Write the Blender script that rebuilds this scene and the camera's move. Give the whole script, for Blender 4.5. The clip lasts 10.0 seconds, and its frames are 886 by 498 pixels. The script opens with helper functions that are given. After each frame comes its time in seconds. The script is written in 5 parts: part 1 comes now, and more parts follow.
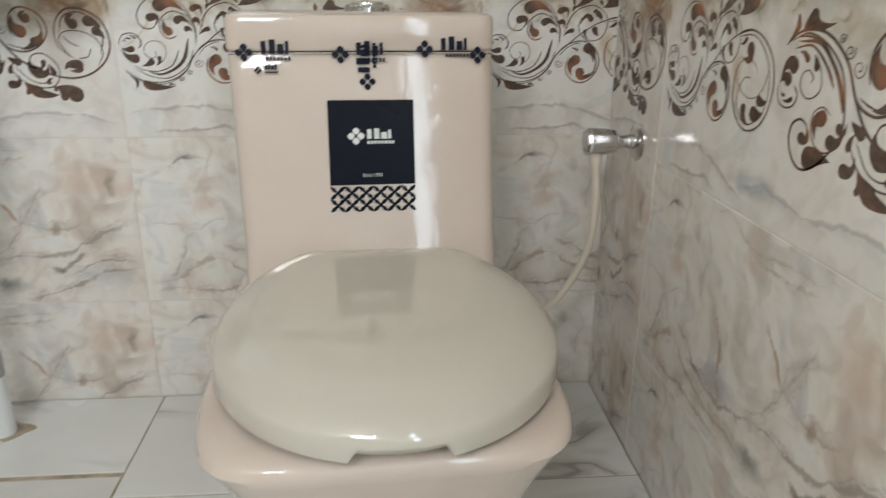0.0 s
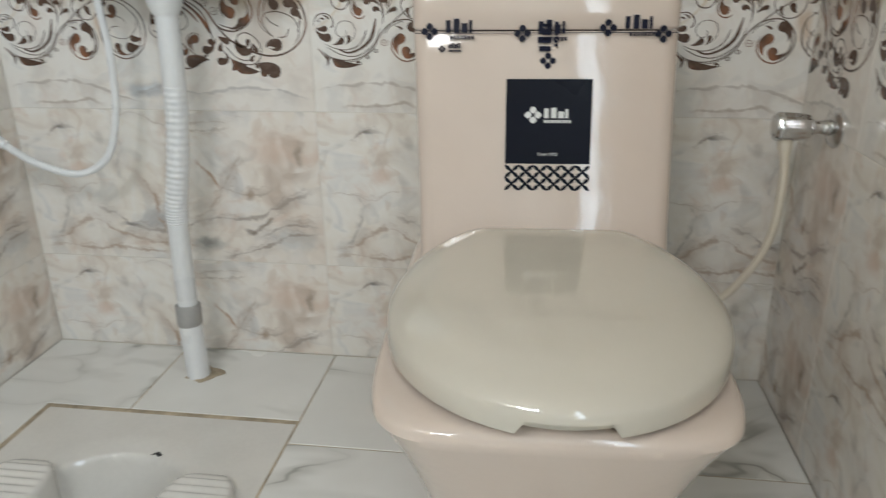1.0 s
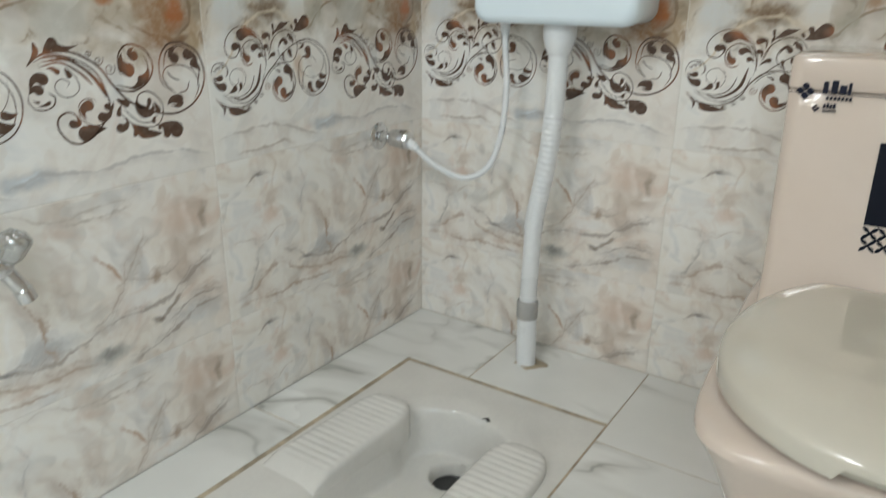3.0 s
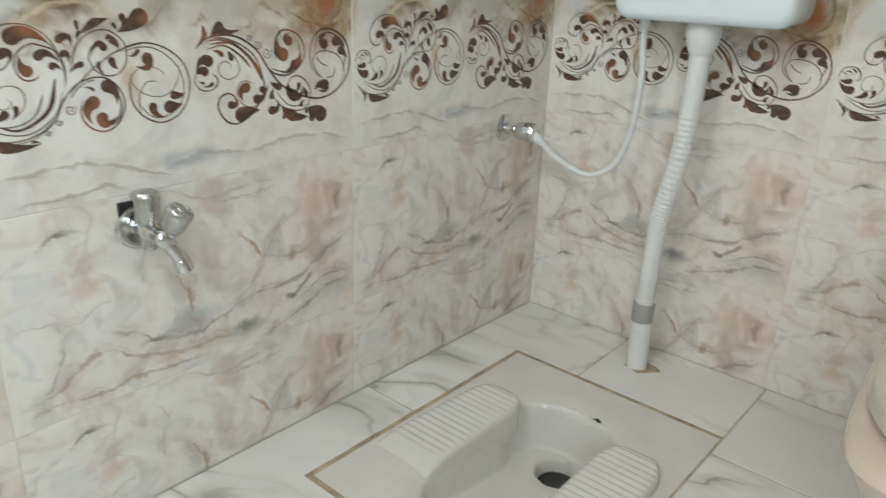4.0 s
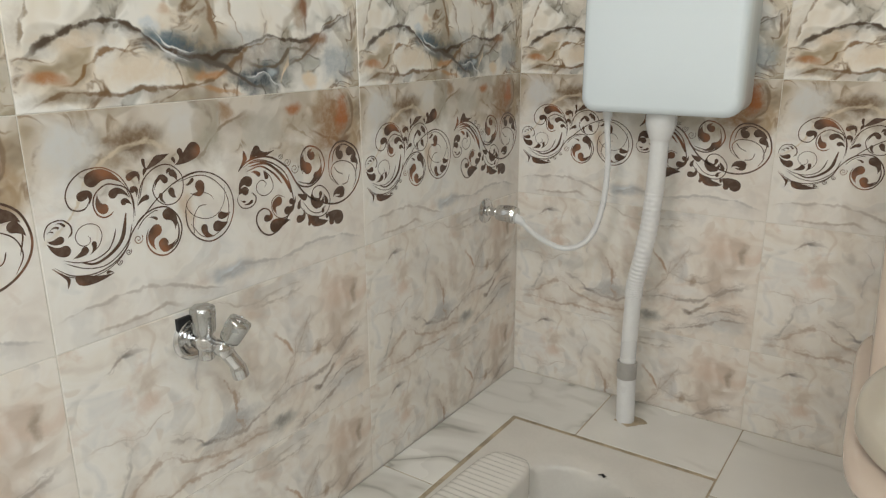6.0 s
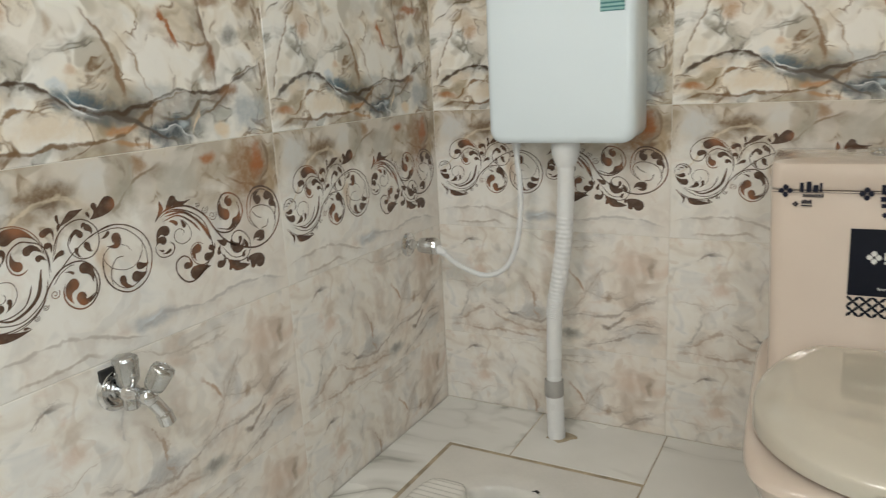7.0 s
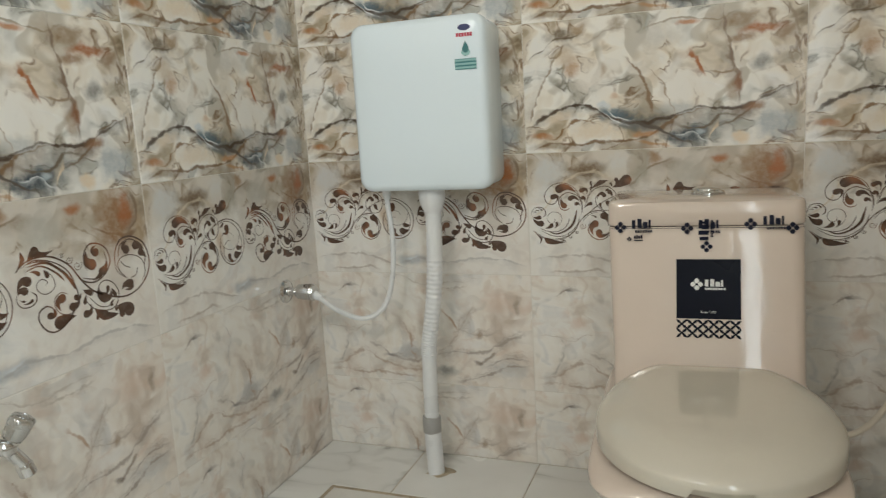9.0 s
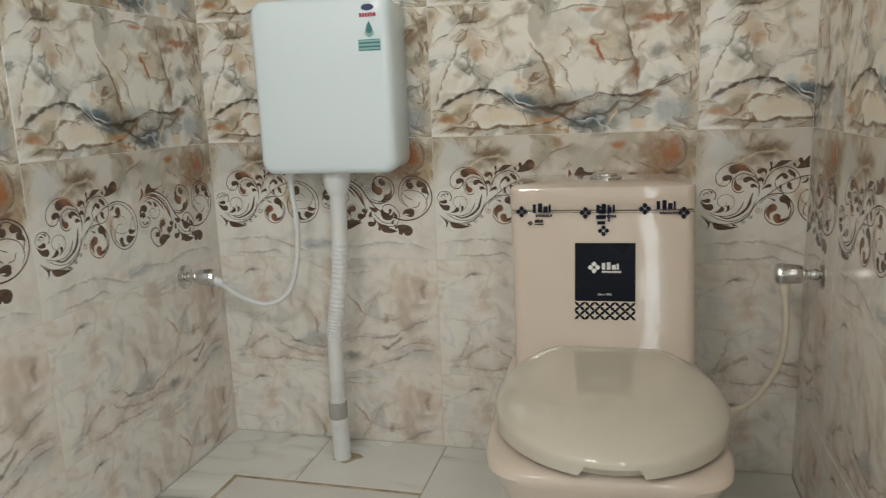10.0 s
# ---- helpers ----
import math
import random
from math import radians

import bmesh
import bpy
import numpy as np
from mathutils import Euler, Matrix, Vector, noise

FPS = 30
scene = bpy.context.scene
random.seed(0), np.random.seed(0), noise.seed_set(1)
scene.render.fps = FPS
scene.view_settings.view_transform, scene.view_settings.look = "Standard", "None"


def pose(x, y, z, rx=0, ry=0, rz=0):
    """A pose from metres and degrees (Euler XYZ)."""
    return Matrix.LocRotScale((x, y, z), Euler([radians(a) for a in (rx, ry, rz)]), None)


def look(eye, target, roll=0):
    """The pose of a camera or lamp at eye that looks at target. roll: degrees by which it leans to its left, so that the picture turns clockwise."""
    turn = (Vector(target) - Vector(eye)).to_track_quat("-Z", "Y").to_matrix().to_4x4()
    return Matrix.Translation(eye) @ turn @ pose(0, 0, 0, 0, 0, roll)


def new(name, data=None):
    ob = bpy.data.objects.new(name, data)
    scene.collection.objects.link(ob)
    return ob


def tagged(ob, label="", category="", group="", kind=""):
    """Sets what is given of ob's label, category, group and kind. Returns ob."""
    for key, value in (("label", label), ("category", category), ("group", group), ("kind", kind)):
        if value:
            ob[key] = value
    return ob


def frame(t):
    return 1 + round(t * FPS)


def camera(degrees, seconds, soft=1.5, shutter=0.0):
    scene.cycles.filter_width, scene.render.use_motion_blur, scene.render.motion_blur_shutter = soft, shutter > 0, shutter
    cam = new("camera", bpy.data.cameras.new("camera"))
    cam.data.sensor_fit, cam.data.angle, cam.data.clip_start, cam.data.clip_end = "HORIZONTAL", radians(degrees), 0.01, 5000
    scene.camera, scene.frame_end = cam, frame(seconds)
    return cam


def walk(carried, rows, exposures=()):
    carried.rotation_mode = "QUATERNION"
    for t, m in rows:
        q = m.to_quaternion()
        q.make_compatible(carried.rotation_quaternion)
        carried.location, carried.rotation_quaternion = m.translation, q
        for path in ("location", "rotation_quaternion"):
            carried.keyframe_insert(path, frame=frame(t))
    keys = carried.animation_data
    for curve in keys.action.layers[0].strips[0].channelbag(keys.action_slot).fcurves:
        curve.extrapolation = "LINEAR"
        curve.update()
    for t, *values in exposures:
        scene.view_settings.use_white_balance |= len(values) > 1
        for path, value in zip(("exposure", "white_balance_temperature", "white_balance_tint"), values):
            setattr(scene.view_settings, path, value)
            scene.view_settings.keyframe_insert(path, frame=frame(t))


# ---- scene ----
cam = camera(62.9, 10.0, soft=1.2, shutter=0.4)
PATH = [
    (0, (1.028, -1.252, 0.727), (1.19, 0.628, 0.065), 0.5),
    (0.5, (1.011, -1.26, 0.722), (0.983, 0.606, 0.003), 0.5),
    (1, (1.007, -1.265, 0.727), (0.747, 0.587, 0.016), -0.6),
    (1.5, (1.011, -1.277, 0.752), (0.474, 0.57, 0.201), -1.6),
    (2, (1.001, -1.296, 0.781), (0.317, 0.516, 0.282), -2.9),
    (2.5, (0.98, -1.359, 0.788), (0.173, 0.39, 0.249), -0.2),
    (3, (1.001, -1.413, 0.784), (-0.039, 0.157, 0.11), 0.6),
    (3.2, (0.97, -1.422, 0.781), (-0.035, 0.129, 0.016), 1.3),
    (4.5, (0.915, -1.508, 0.827), (-0.384, -0.151, 0.14), 2.6),
    (5, (0.865, -1.576, 0.864), (-0.276, -0.082, 0.182), 1.4),
    (6.5, (0.89, -1.638, 0.879), (-0.158, -0.011, 0.375), -1.0),
    (7, (0.935, -1.655, 0.884), (-0.016, 0.041, 0.416), -3.0),
    (7.5, (0.987, -1.696, 0.88), (0.089, 0.037, 0.443), -3.1),
    (8, (1.001, -1.715, 0.882), (0.14, 0.052, 0.515), -2.5),
    (8.5, (1.01, -1.711, 0.882), (0.231, 0.1, 0.545), -3.3),
    (9, (1.031, -1.705, 0.875), (0.321, 0.134, 0.536), -3.3),
    (9.5, (1.044, -1.693, 0.873), (0.452, 0.18, 0.501), -3.0),
    (10, (1.061, -1.685, 0.871), (0.561, 0.212, 0.479), -2.2),
]
walk(cam, [(t, look(eye, target, roll)) for t, eye, target, roll in PATH],
     [(0, -0.10, 6080, 9), (1.5, -0.19, 6080, 8), (3.2, -0.19, 6060, 6), (4.5, -0.22, 6420, 6), (5, -0.36, 6620, 11), (6.5, -0.33, 6700, 10), (8.5, -0.42, 6560, 7), (10, -0.50, 6620, 8)])

# ---- light ----
ROOM_X, ROOM_Y, ROOM_Z = 1.43, -2.35, 2.45
world = bpy.data.worlds.new("daylight")
scene.world = world
world.use_nodes = True
sky = world.node_tree.nodes.new("ShaderNodeTexSky")
sky.sky_type, sky.sun_disc = "NISHITA", False
sky.sun_elevation, sky.sun_rotation = radians(40), radians(200)
back = world.node_tree.nodes["Background"]
back.inputs["Strength"].default_value = 0.12
world.node_tree.links.new(sky.outputs["Color"], back.inputs["Color"])


def area(name, m, sx, sy, power, colour):
    lamp = bpy.data.lights.new(name, "AREA")
    lamp.shape, lamp.size, lamp.size_y, lamp.energy, lamp.color = "RECTANGLE", sx, sy, power, colour
    ob = new(name, lamp)
    ob.matrix_world = m
    return ob


# area lamps in openings added unseen behind the camera: side wall, then front wall
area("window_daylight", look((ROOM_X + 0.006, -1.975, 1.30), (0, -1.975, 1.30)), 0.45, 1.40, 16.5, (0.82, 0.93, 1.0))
# fill for the back wall and cistern, from a made-up opening
area("ventilator_daylight", look((0.36, ROOM_Y - 0.03, 1.97), (0.36, 0, 0.95)), 0.56, 0.42, 17.4, (1.0, 0.985, 0.97))


# ---- materials ----
class Nodes:
    """Short calls that wire up shader nodes."""

    def __init__(self, name):
        self.mat = bpy.data.materials.new(name)
        self.mat.use_nodes = True
        self.tree = self.mat.node_tree
        self.bsdf = self.tree.nodes["Principled BSDF"]

    def put(self, socket, value):
        if isinstance(value, (int, float)):
            socket.default_value = value
        elif isinstance(value, tuple):
            socket.default_value = value if len(value) == len(socket.default_value) else (*value, 1.0)
        else:
            self.tree.links.new(value, socket)

    def node(self, kind, **values):
        n = self.tree.nodes.new(kind)
        for key, value in values.items():
            self.put(n.inputs[key], value)
        return n

    def math(self, op, a, b=0.0, c=0.0, clamp=False):
        n = self.tree.nodes.new("ShaderNodeMath")
        n.operation, n.use_clamp = op, clamp
        for s, v in zip(n.inputs, (a, b, c)):
            self.put(s, v)
        return n.outputs[0]

    def vec(self, op, a, b=(0.0, 0.0, 0.0)):
        n = self.tree.nodes.new("ShaderNodeVectorMath")
        n.operation = op
        self.put(n.inputs[0], a), self.put(n.inputs[1], b)
        return n.outputs["Value"] if op in ("LENGTH", "DISTANCE") else n.outputs["Vector"]

    def noise(self, at, scale, detail=4.0, rough=0.55, twist=0.0):
        n = self.node("ShaderNodeTexNoise", Vector=at, Scale=scale, Detail=detail, Roughness=rough, Distortion=twist)
        return n.outputs["Fac"], n.outputs["Color"]

    def span(self, v, a, b, c=0.0, d=1.0, smooth=True):
        n = self.tree.nodes.new("ShaderNodeMapRange")
        n.interpolation_type = "SMOOTHSTEP" if smooth else "LINEAR"
        for s, x in zip(n.inputs, (v, a, b, c, d)):
            self.put(s, x)
        return n.outputs[0]

    def mix(self, f, a, b, blend="MIX"):
        n = self.tree.nodes.new("ShaderNodeMix")
        n.data_type, n.blend_type = "RGBA", blend
        self.put(n.inputs[0], f), self.put(n.inputs[6], a), self.put(n.inputs[7], b)
        return n.outputs[2]

    def curve(self, v, points):
        n = self.tree.nodes.new("ShaderNodeFloatCurve")
        line = n.mapping.curves[0]
        while len(line.points) < len(points):
            line.points.new(0.5, 0.5)
        for p, (x, y) in zip(line.points, points):
            p.location = (x, y)
        n.mapping.update()
        self.put(n.inputs["Value"], v)
        return n.outputs[0]

    def split(self, v):
        n = self.node("ShaderNodeSeparateXYZ", Vector=v)
        return n.outputs[0], n.outputs[1], n.outputs[2]

    def local(self):
        return self.tree.nodes.new("ShaderNodeTexCoord").outputs["Object"]

    def bump(self, height, strength, distance):
        n = self.node("ShaderNodeBump", Height=height, Strength=strength, Distance=distance)
        self.tree.links.new(n.outputs[0], self.bsdf.inputs["Normal"])

    def done(self, colour, rough, metal=0.0, **more):
        self.put(self.bsdf.inputs["Base Color"], colour)
        self.put(self.bsdf.inputs["Roughness"], rough)
        self.put(self.bsdf.inputs["Metallic"], metal)
        for key, value in more.items():
            self.put(self.bsdf.inputs[key.replace("_", " ")], value)
        return self.mat


def surface(name, colour, rough, metal=0.0, vary=0.06, scale=8.0, grain=0.0, **more):
    """A plain finish with slight unevenness of tone, gloss and surface."""
    n = Nodes(name)
    at = n.local()
    wide, _ = n.noise(at, scale, 3.0)
    fine, _ = n.noise(at, scale * 14, 3.0)
    tone = n.math("ADD", n.math("MULTIPLY", wide, 0.7), n.math("MULTIPLY", fine, 0.3))
    dark = tuple(c * (1 - vary) for c in colour)
    light = tuple(min(1.0, c * (1 + vary)) for c in colour)
    if grain:
        n.bump(fine, grain, 0.002)
    return n.done(n.mix(n.span(tone, 0.3, 0.7), dark, light), n.span(wide, 0.3, 0.7, rough * 0.85, rough * 1.2), metal, **more)


TILE_W, TILE_H = 0.6, 0.2985


class Marble(Nodes):
    """The print of a glazed tile, in tile units: 0 to 1 across and 0 to 1 up, the same on every tile of its kind."""

    def begin(self, coarse, fine):
        self.at = self.vec("DIVIDE", self.local(), (TILE_W, TILE_H * 1.0, 1.0))
        self.flat = self.vec("MULTIPLY", self.at, (2.0, 1.0, 0.0))
        _, a = self.noise(self.flat, 3.0, 3.0)
        _, b = self.noise(self.flat, 8.0, 3.0, 0.5)
        push = self.vec("ADD", self.vec("MULTIPLY", self.vec("SUBTRACT", a, (0.5, 0.5, 0.5)), (coarse * 1.6, coarse * 3.2, 0.0)),
                        self.vec("MULTIPLY", self.vec("SUBTRACT", b, (0.5, 0.5, 0.5)), (fine * 1.6, fine * 3.2, 0.0)))
        self.warped = self.vec("ADD", self.at, push)
        self.u, self.v, _ = self.split(self.warped)
        self.grit, _ = self.noise(self.flat, 30.0, 4.0, 0.7)
        self.mottle, _ = self.noise(self.flat, 9.0, 4.0, 0.6, 0.4)
        self.cloud, _ = self.noise(self.flat, 4.5, 5.0, 0.6, 0.6)
        self.colour = None
        return self

    def swirl(self, shift, scale, pull, detail=6.0):
        """Folded stone: noise whose ground is itself bent by noise."""
        at = self.vec("ADD", self.flat, shift)
        _, q = self.noise(at, 1.7, 3.0, 0.5)
        at = self.vec("ADD", at, self.vec("MULTIPLY", self.vec("SUBTRACT", q, (0.5, 0.5, 0.5)), (pull, pull, 0.0)))
        return self.noise(at, scale, detail, 0.55)[0]

    def ramp(self, v, *stops):
        n = self.tree.nodes.new("ShaderNodeValToRGB")
        line = n.color_ramp.elements
        while len(line) < len(stops):
            line.new(0.5)
        for e, (x, c) in zip(line, stops):
            e.position, e.color = x, (*c, 1.0)
        self.put(n.inputs[0], v)
        return n.outputs[0]

    def contour(self, w, level, width, colour, strength):
        line = self.span(self.math("ABSOLUTE", self.math("SUBTRACT", w, level)), width, 0.0)
        self.colour = self.mix(self.math("MULTIPLY", line, self.span(self.cloud, 0.42, 0.6, 0.0, strength)), self.colour, colour)

    def vein(self, points, width, colour, strength=0.8, steep=False):
        """A vein along the points: v over u, or u over v when steep. It is crisp on one side and fades on the other."""
        along, across = (self.v, self.u) if steep else (self.u, self.v)
        width = width / (2.0 if steep else 1.0)
        way = self.curve(along, points)
        d = self.math("SUBTRACT", way, across)
        w = self.math("MULTIPLY", width, self.span(self.mottle, 0.3, 0.7, 0.25, 1.3))
        core = self.span(self.math("ABSOLUTE", d), w, self.math("MULTIPLY", w, 0.25))
        fade = self.math("MULTIPLY", self.span(d, self.math("MULTIPLY", w, 6.0), 0.0), self.span(d, self.math("MULTIPLY", w, -0.6), 0.0))
        fade = self.math("MULTIPLY", fade, self.span(self.cloud, 0.38, 0.62, 0.1, 0.6))
        a, b = points[0][0], points[-1][0]
        ends = self.math("MULTIPLY", self.span(along, a, a + 0.07), self.span(along, b - 0.07, b, 1.0, 0.0))
        broken = self.span(self.mottle, 0.32, 0.55, 0.35, 1.0)
        self.colour = self.mix(self.math("MULTIPLY", self.math("MULTIPLY", fade, ends), strength), self.colour, tuple(0.12 + 0.75 * c for c in colour))
        f = self.math("MULTIPLY", self.math("MULTIPLY", core, ends), self.math("MULTIPLY", broken, strength))
        self.colour = self.mix(f, self.colour, colour)

    def thread(self, points, width, colour, strength=0.8, steep=False):
        """A fine vein along the points: v over u, or u over v when steep. A ragged thread with a fainter one beside it and a soft stain round both."""
        along, across = (self.v, self.u) if steep else (self.u, self.v)
        width = width / (2.0 if steep else 1.0)
        d = self.math("SUBTRACT", self.curve(along, points), across)
        d = self.math("ADD", d, self.math("MULTIPLY", self.math("SUBTRACT", self.grit, 0.5), width * 1.6))
        w = self.math("MULTIPLY", width, self.span(self.mottle, 0.32, 0.68, 0.2, 1.15))
        a, b = points[0][0], points[-1][0]
        ends = self.math("MULTIPLY", self.span(along, a, a + 0.09), self.span(along, b - 0.09, b, 1.0, 0.0))
        size = self.math("ABSOLUTE", d)
        halo = self.math("MULTIPLY", self.span(size, width * 4.0, 0.0), self.span(self.cloud, 0.36, 0.64, 0.05, 0.5))
        self.colour = self.mix(self.math("MULTIPLY", self.math("MULTIPLY", halo, ends), strength), self.colour, tuple(0.14 + 0.72 * c for c in colour))
        beside = self.math("ABSOLUTE", self.math("ADD", d, self.math("MULTIPLY", self.math("SUBTRACT", self.cloud, 0.44), width * 14.0)))
        thread = self.math("MULTIPLY", self.span(beside, self.math("MULTIPLY", w, 0.6), 0.0), 0.5)
        core = self.math("MAXIMUM", self.span(size, w, self.math("MULTIPLY", w, 0.2)), thread)
        f = self.math("MULTIPLY", self.math("MULTIPLY", core, ends), self.span(self.mottle, 0.34, 0.56, 0.3 * strength, strength))
        self.colour = self.mix(f, self.colour, colour)

    def crystals(self, scale, shift, light, dark, f_light, f_dark):
        """Cloudy grains of the stone, each a little lighter or darker than its neighbours, crisp on one side."""
        at = self.vec("ADD", self.flat, shift)
        _, q = self.noise(at, 2.6, 2.0, 0.5)
        at = self.vec("ADD", at, self.vec("MULTIPLY", self.vec("SUBTRACT", q, (0.5, 0.5, 0.5)), (0.8, 0.8, 0.0)))
        n = self.tree.nodes.new("ShaderNodeTexVoronoi")
        n.feature = "SMOOTH_F1"
        for key, value in (("Vector", at), ("Scale", scale), ("Smoothness", 0.35)):
            self.put(n.inputs[key], value)
        r, g, _ = self.split(n.outputs["Color"])
        shade = self.span(n.outputs["Distance"], 0.55, 0.05)
        self.colour = self.mix(self.math("MULTIPLY", self.math("MULTIPLY", self.span(r, 0.45, 0.9), f_light), self.span(shade, 0.0, 1.0, 0.35, 1.0)), self.colour, light)
        self.colour = self.mix(self.math("MULTIPLY", self.math("MULTIPLY", self.span(g, 0.55, 1.0), f_dark), self.span(shade, 0.0, 1.0, 1.0, 0.15)), self.colour, dark)

    def blotch(self, u, v, ru, rv, colour, strength=0.7, hard=0.25):
        """A stain of the print about (u, v) with radii in tile units."""
        rel = self.vec("DIVIDE", self.vec("SUBTRACT", self.warped, (u, v, 0.0)), (ru, rv, 1.0))
        x, y, _ = self.split(rel)
        d = self.math("SQRT", self.math("ADD", self.math("MULTIPLY", x, x), self.math("MULTIPLY", y, y)))
        d = self.math("ADD", d, self.math("MULTIPLY", self.math("SUBTRACT", self.mottle, 0.5), 1.3))
        f = self.math("MULTIPLY", self.span(d, 1.15, hard), self.span(self.grit, 0.25, 0.65, 0.7 * strength, strength))
        self.colour = self.mix(f, self.colour, colour)

    def finish(self, rough=0.12):
        wave, _ = self.noise(self.flat, 2.2, 2.0)
        self.bump(self.math("ADD", wave, self.math("MULTIPLY", self.grit, 0.01)), 0.035, 0.02)
        return self.done(self.colour, self.span(self.grit, 0.2, 0.8, rough * 0.8, rough * 1.3), IOR=1.5)


def onyx(m):
    """The ground of the dark upper tiles: cream and grey folds with brown seams."""
    w = m.swirl((4.3, 2.1, 0.0), 2.0, 1.1, 3.5)
    m.colour = m.ramp(w, (0.27, (0.20, 0.145, 0.085)), (0.36, (0.44, 0.36, 0.25)), (0.42, (0.76, 0.68, 0.56)), (0.48, (0.88, 0.84, 0.76)),
                      (0.58, (0.86, 0.84, 0.79)), (0.65, (0.52, 0.52, 0.475)), (0.74, (0.24, 0.235, 0.20)))
    m.crystals(4.2, (2.0, 7.0, 0.0), (0.92, 0.90, 0.855), (0.40, 0.35, 0.265), 0.75, 0.65)
    m.contour(w, 0.428, 0.020, (0.20, 0.115, 0.055), 0.9)
    m.contour(w, 0.625, 0.020, (0.20, 0.18, 0.145), 0.9)
    x = m.swirl((9.1, 5.4, 0.0), 3.0, 0.9, 3.0)
    m.colour = m.mix(m.span(x, 0.60, 0.74, 0.0, 0.7), m.colour, (0.25, 0.165, 0.085))
    return w


BROWN, RUST, SLATE = (0.075, 0.048, 0.028), (0.38, 0.125, 0.035), (0.075, 0.115, 0.145)


def upper_marble():
    m = Marble("onyx_marble_tile").begin(0.03, 0.022)
    onyx(m)
    # pale fields
    m.blotch(0.62, 0.46, 0.13, 0.15, (0.87, 0.84, 0.78), 0.85)
    m.blotch(0.27, 0.14, 0.12, 0.085, (0.76, 0.645, 0.50), 0.85)
    m.blotch(0.13, 0.27, 0.09, 0.05, (0.66, 0.52, 0.36), 0.7)
    m.blotch(0.27, 0.56, 0.12, 0.17, (0.85, 0.80, 0.72), 0.8)
    m.blotch(0.47, 0.62, 0.07, 0.16, (0.70, 0.61, 0.48), 0.6)
    m.blotch(0.50, 0.80, 0.12, 0.10, (0.58, 0.55, 0.49), 0.7)
    m.blotch(0.90, 0.45, 0.06, 0.06, (0.86, 0.85, 0.82), 0.75)
    m.blotch(0.07, 0.82, 0.06, 0.12, (0.84, 0.82, 0.78), 0.8)
    m.blotch(0.92, 0.68, 0.06, 0.05, (0.76, 0.73, 0.68), 0.6)
    # cool and dark fields
    m.blotch(0.91, 0.14, 0.08, 0.15, (0.36, 0.41, 0.44), 0.8)
    m.blotch(0.57, 0.28, 0.09, 0.07, (0.40, 0.43, 0.43), 0.6)
    m.blotch(0.16, 0.90, 0.08, 0.06, (0.16, 0.12, 0.08), 0.85)
    m.blotch(0.22, 0.93, 0.035, 0.06, (0.34, 0.22, 0.11), 0.8)
    m.blotch(0.36, 0.93, 0.035, 0.07, (0.30, 0.22, 0.13), 0.75)
    m.blotch(0.86, 0.58, 0.05, 0.07, (0.17, 0.16, 0.14), 0.8)
    m.blotch(0.95, 0.60, 0.05, 0.06, (0.33, 0.29, 0.22), 0.6)
    m.blotch(0.47, 0.21, 0.10, 0.06, (0.22, 0.20, 0.17), 0.8)
    m.blotch(0.70, 0.17, 0.09, 0.09, (0.30, 0.31, 0.30), 0.7)
    m.blotch(0.37, 0.265, 0.085, 0.085, SLATE, 0.95)
    m.blotch(0.50, 0.20, 0.10, 0.06, (0.16, 0.145, 0.12), 0.85)
    m.blotch(0.635, 0.095, 0.095, 0.115, (0.07, 0.09, 0.105), 0.95)
    m.blotch(0.31, 0.345, 0.03, 0.03, (0.62, 0.68, 0.72), 0.85)
    m.blotch(0.355, 0.225, 0.025, 0.025, (0.74, 0.78, 0.80), 0.8)
    m.blotch(0.655, 0.11, 0.02, 0.03, (0.55, 0.63, 0.68), 0.8)
    m.blotch(0.335, 0.285, 0.07, 0.05, (0.10, 0.16, 0.20), 0.9)
    m.blotch(0.43, 0.20, 0.09, 0.05, (0.15, 0.165, 0.16), 0.85)
    m.blotch(0.57, 0.10, 0.07, 0.06, (0.055, 0.075, 0.09), 0.95)
    m.blotch(0.79, 0.88, 0.10, 0.07, (0.30, 0.20, 0.11), 0.8)
    m.blotch(0.17, 0.72, 0.05, 0.10, (0.55, 0.42, 0.27), 0.7)
    m.blotch(0.76, 0.40, 0.03, 0.12, (0.34, 0.22, 0.12), 0.7)
    m.vein([(0.29, 0.355), (0.325, 0.315), (0.35, 0.265), (0.39, 0.235), (0.43, 0.245)], 0.009, (0.88, 0.90, 0.90), 0.9)
    m.vein([(0.55, 0.13), (0.59, 0.10), (0.63, 0.115), (0.66, 0.05), (0.70, 0.03)], 0.009, (0.84, 0.87, 0.88), 0.9)
    # darker seams beside the main vein
    m.blotch(0.80, 0.24, 0.07, 0.07, (0.20, 0.14, 0.09), 0.8)
    m.blotch(0.10, 0.05, 0.10, 0.04, (0.26, 0.20, 0.13), 0.7)
    m.blotch(0.70, 0.92, 0.05, 0.07, (0.48, 0.40, 0.30), 0.6)
    # veins
    m.vein([(0.0, 0.15), (0.05, 0.246), (0.142, 0.323), (0.25, 0.34), (0.323, 0.26), (0.377, 0.223), (0.478, 0.215), (0.56, 0.233), (0.638, 0.276), (0.753, 0.26), (0.845, 0.303), (1.0, 0.50)], 0.024, BROWN, 0.95)
    m.vein([(0.0, 0.0), (0.125, 0.072), (0.247, 0.052), (0.375, 0.072), (0.498, 0.136), (0.60, 0.24), (0.70, 0.27)], 0.020, (0.20, 0.12, 0.06), 0.9)
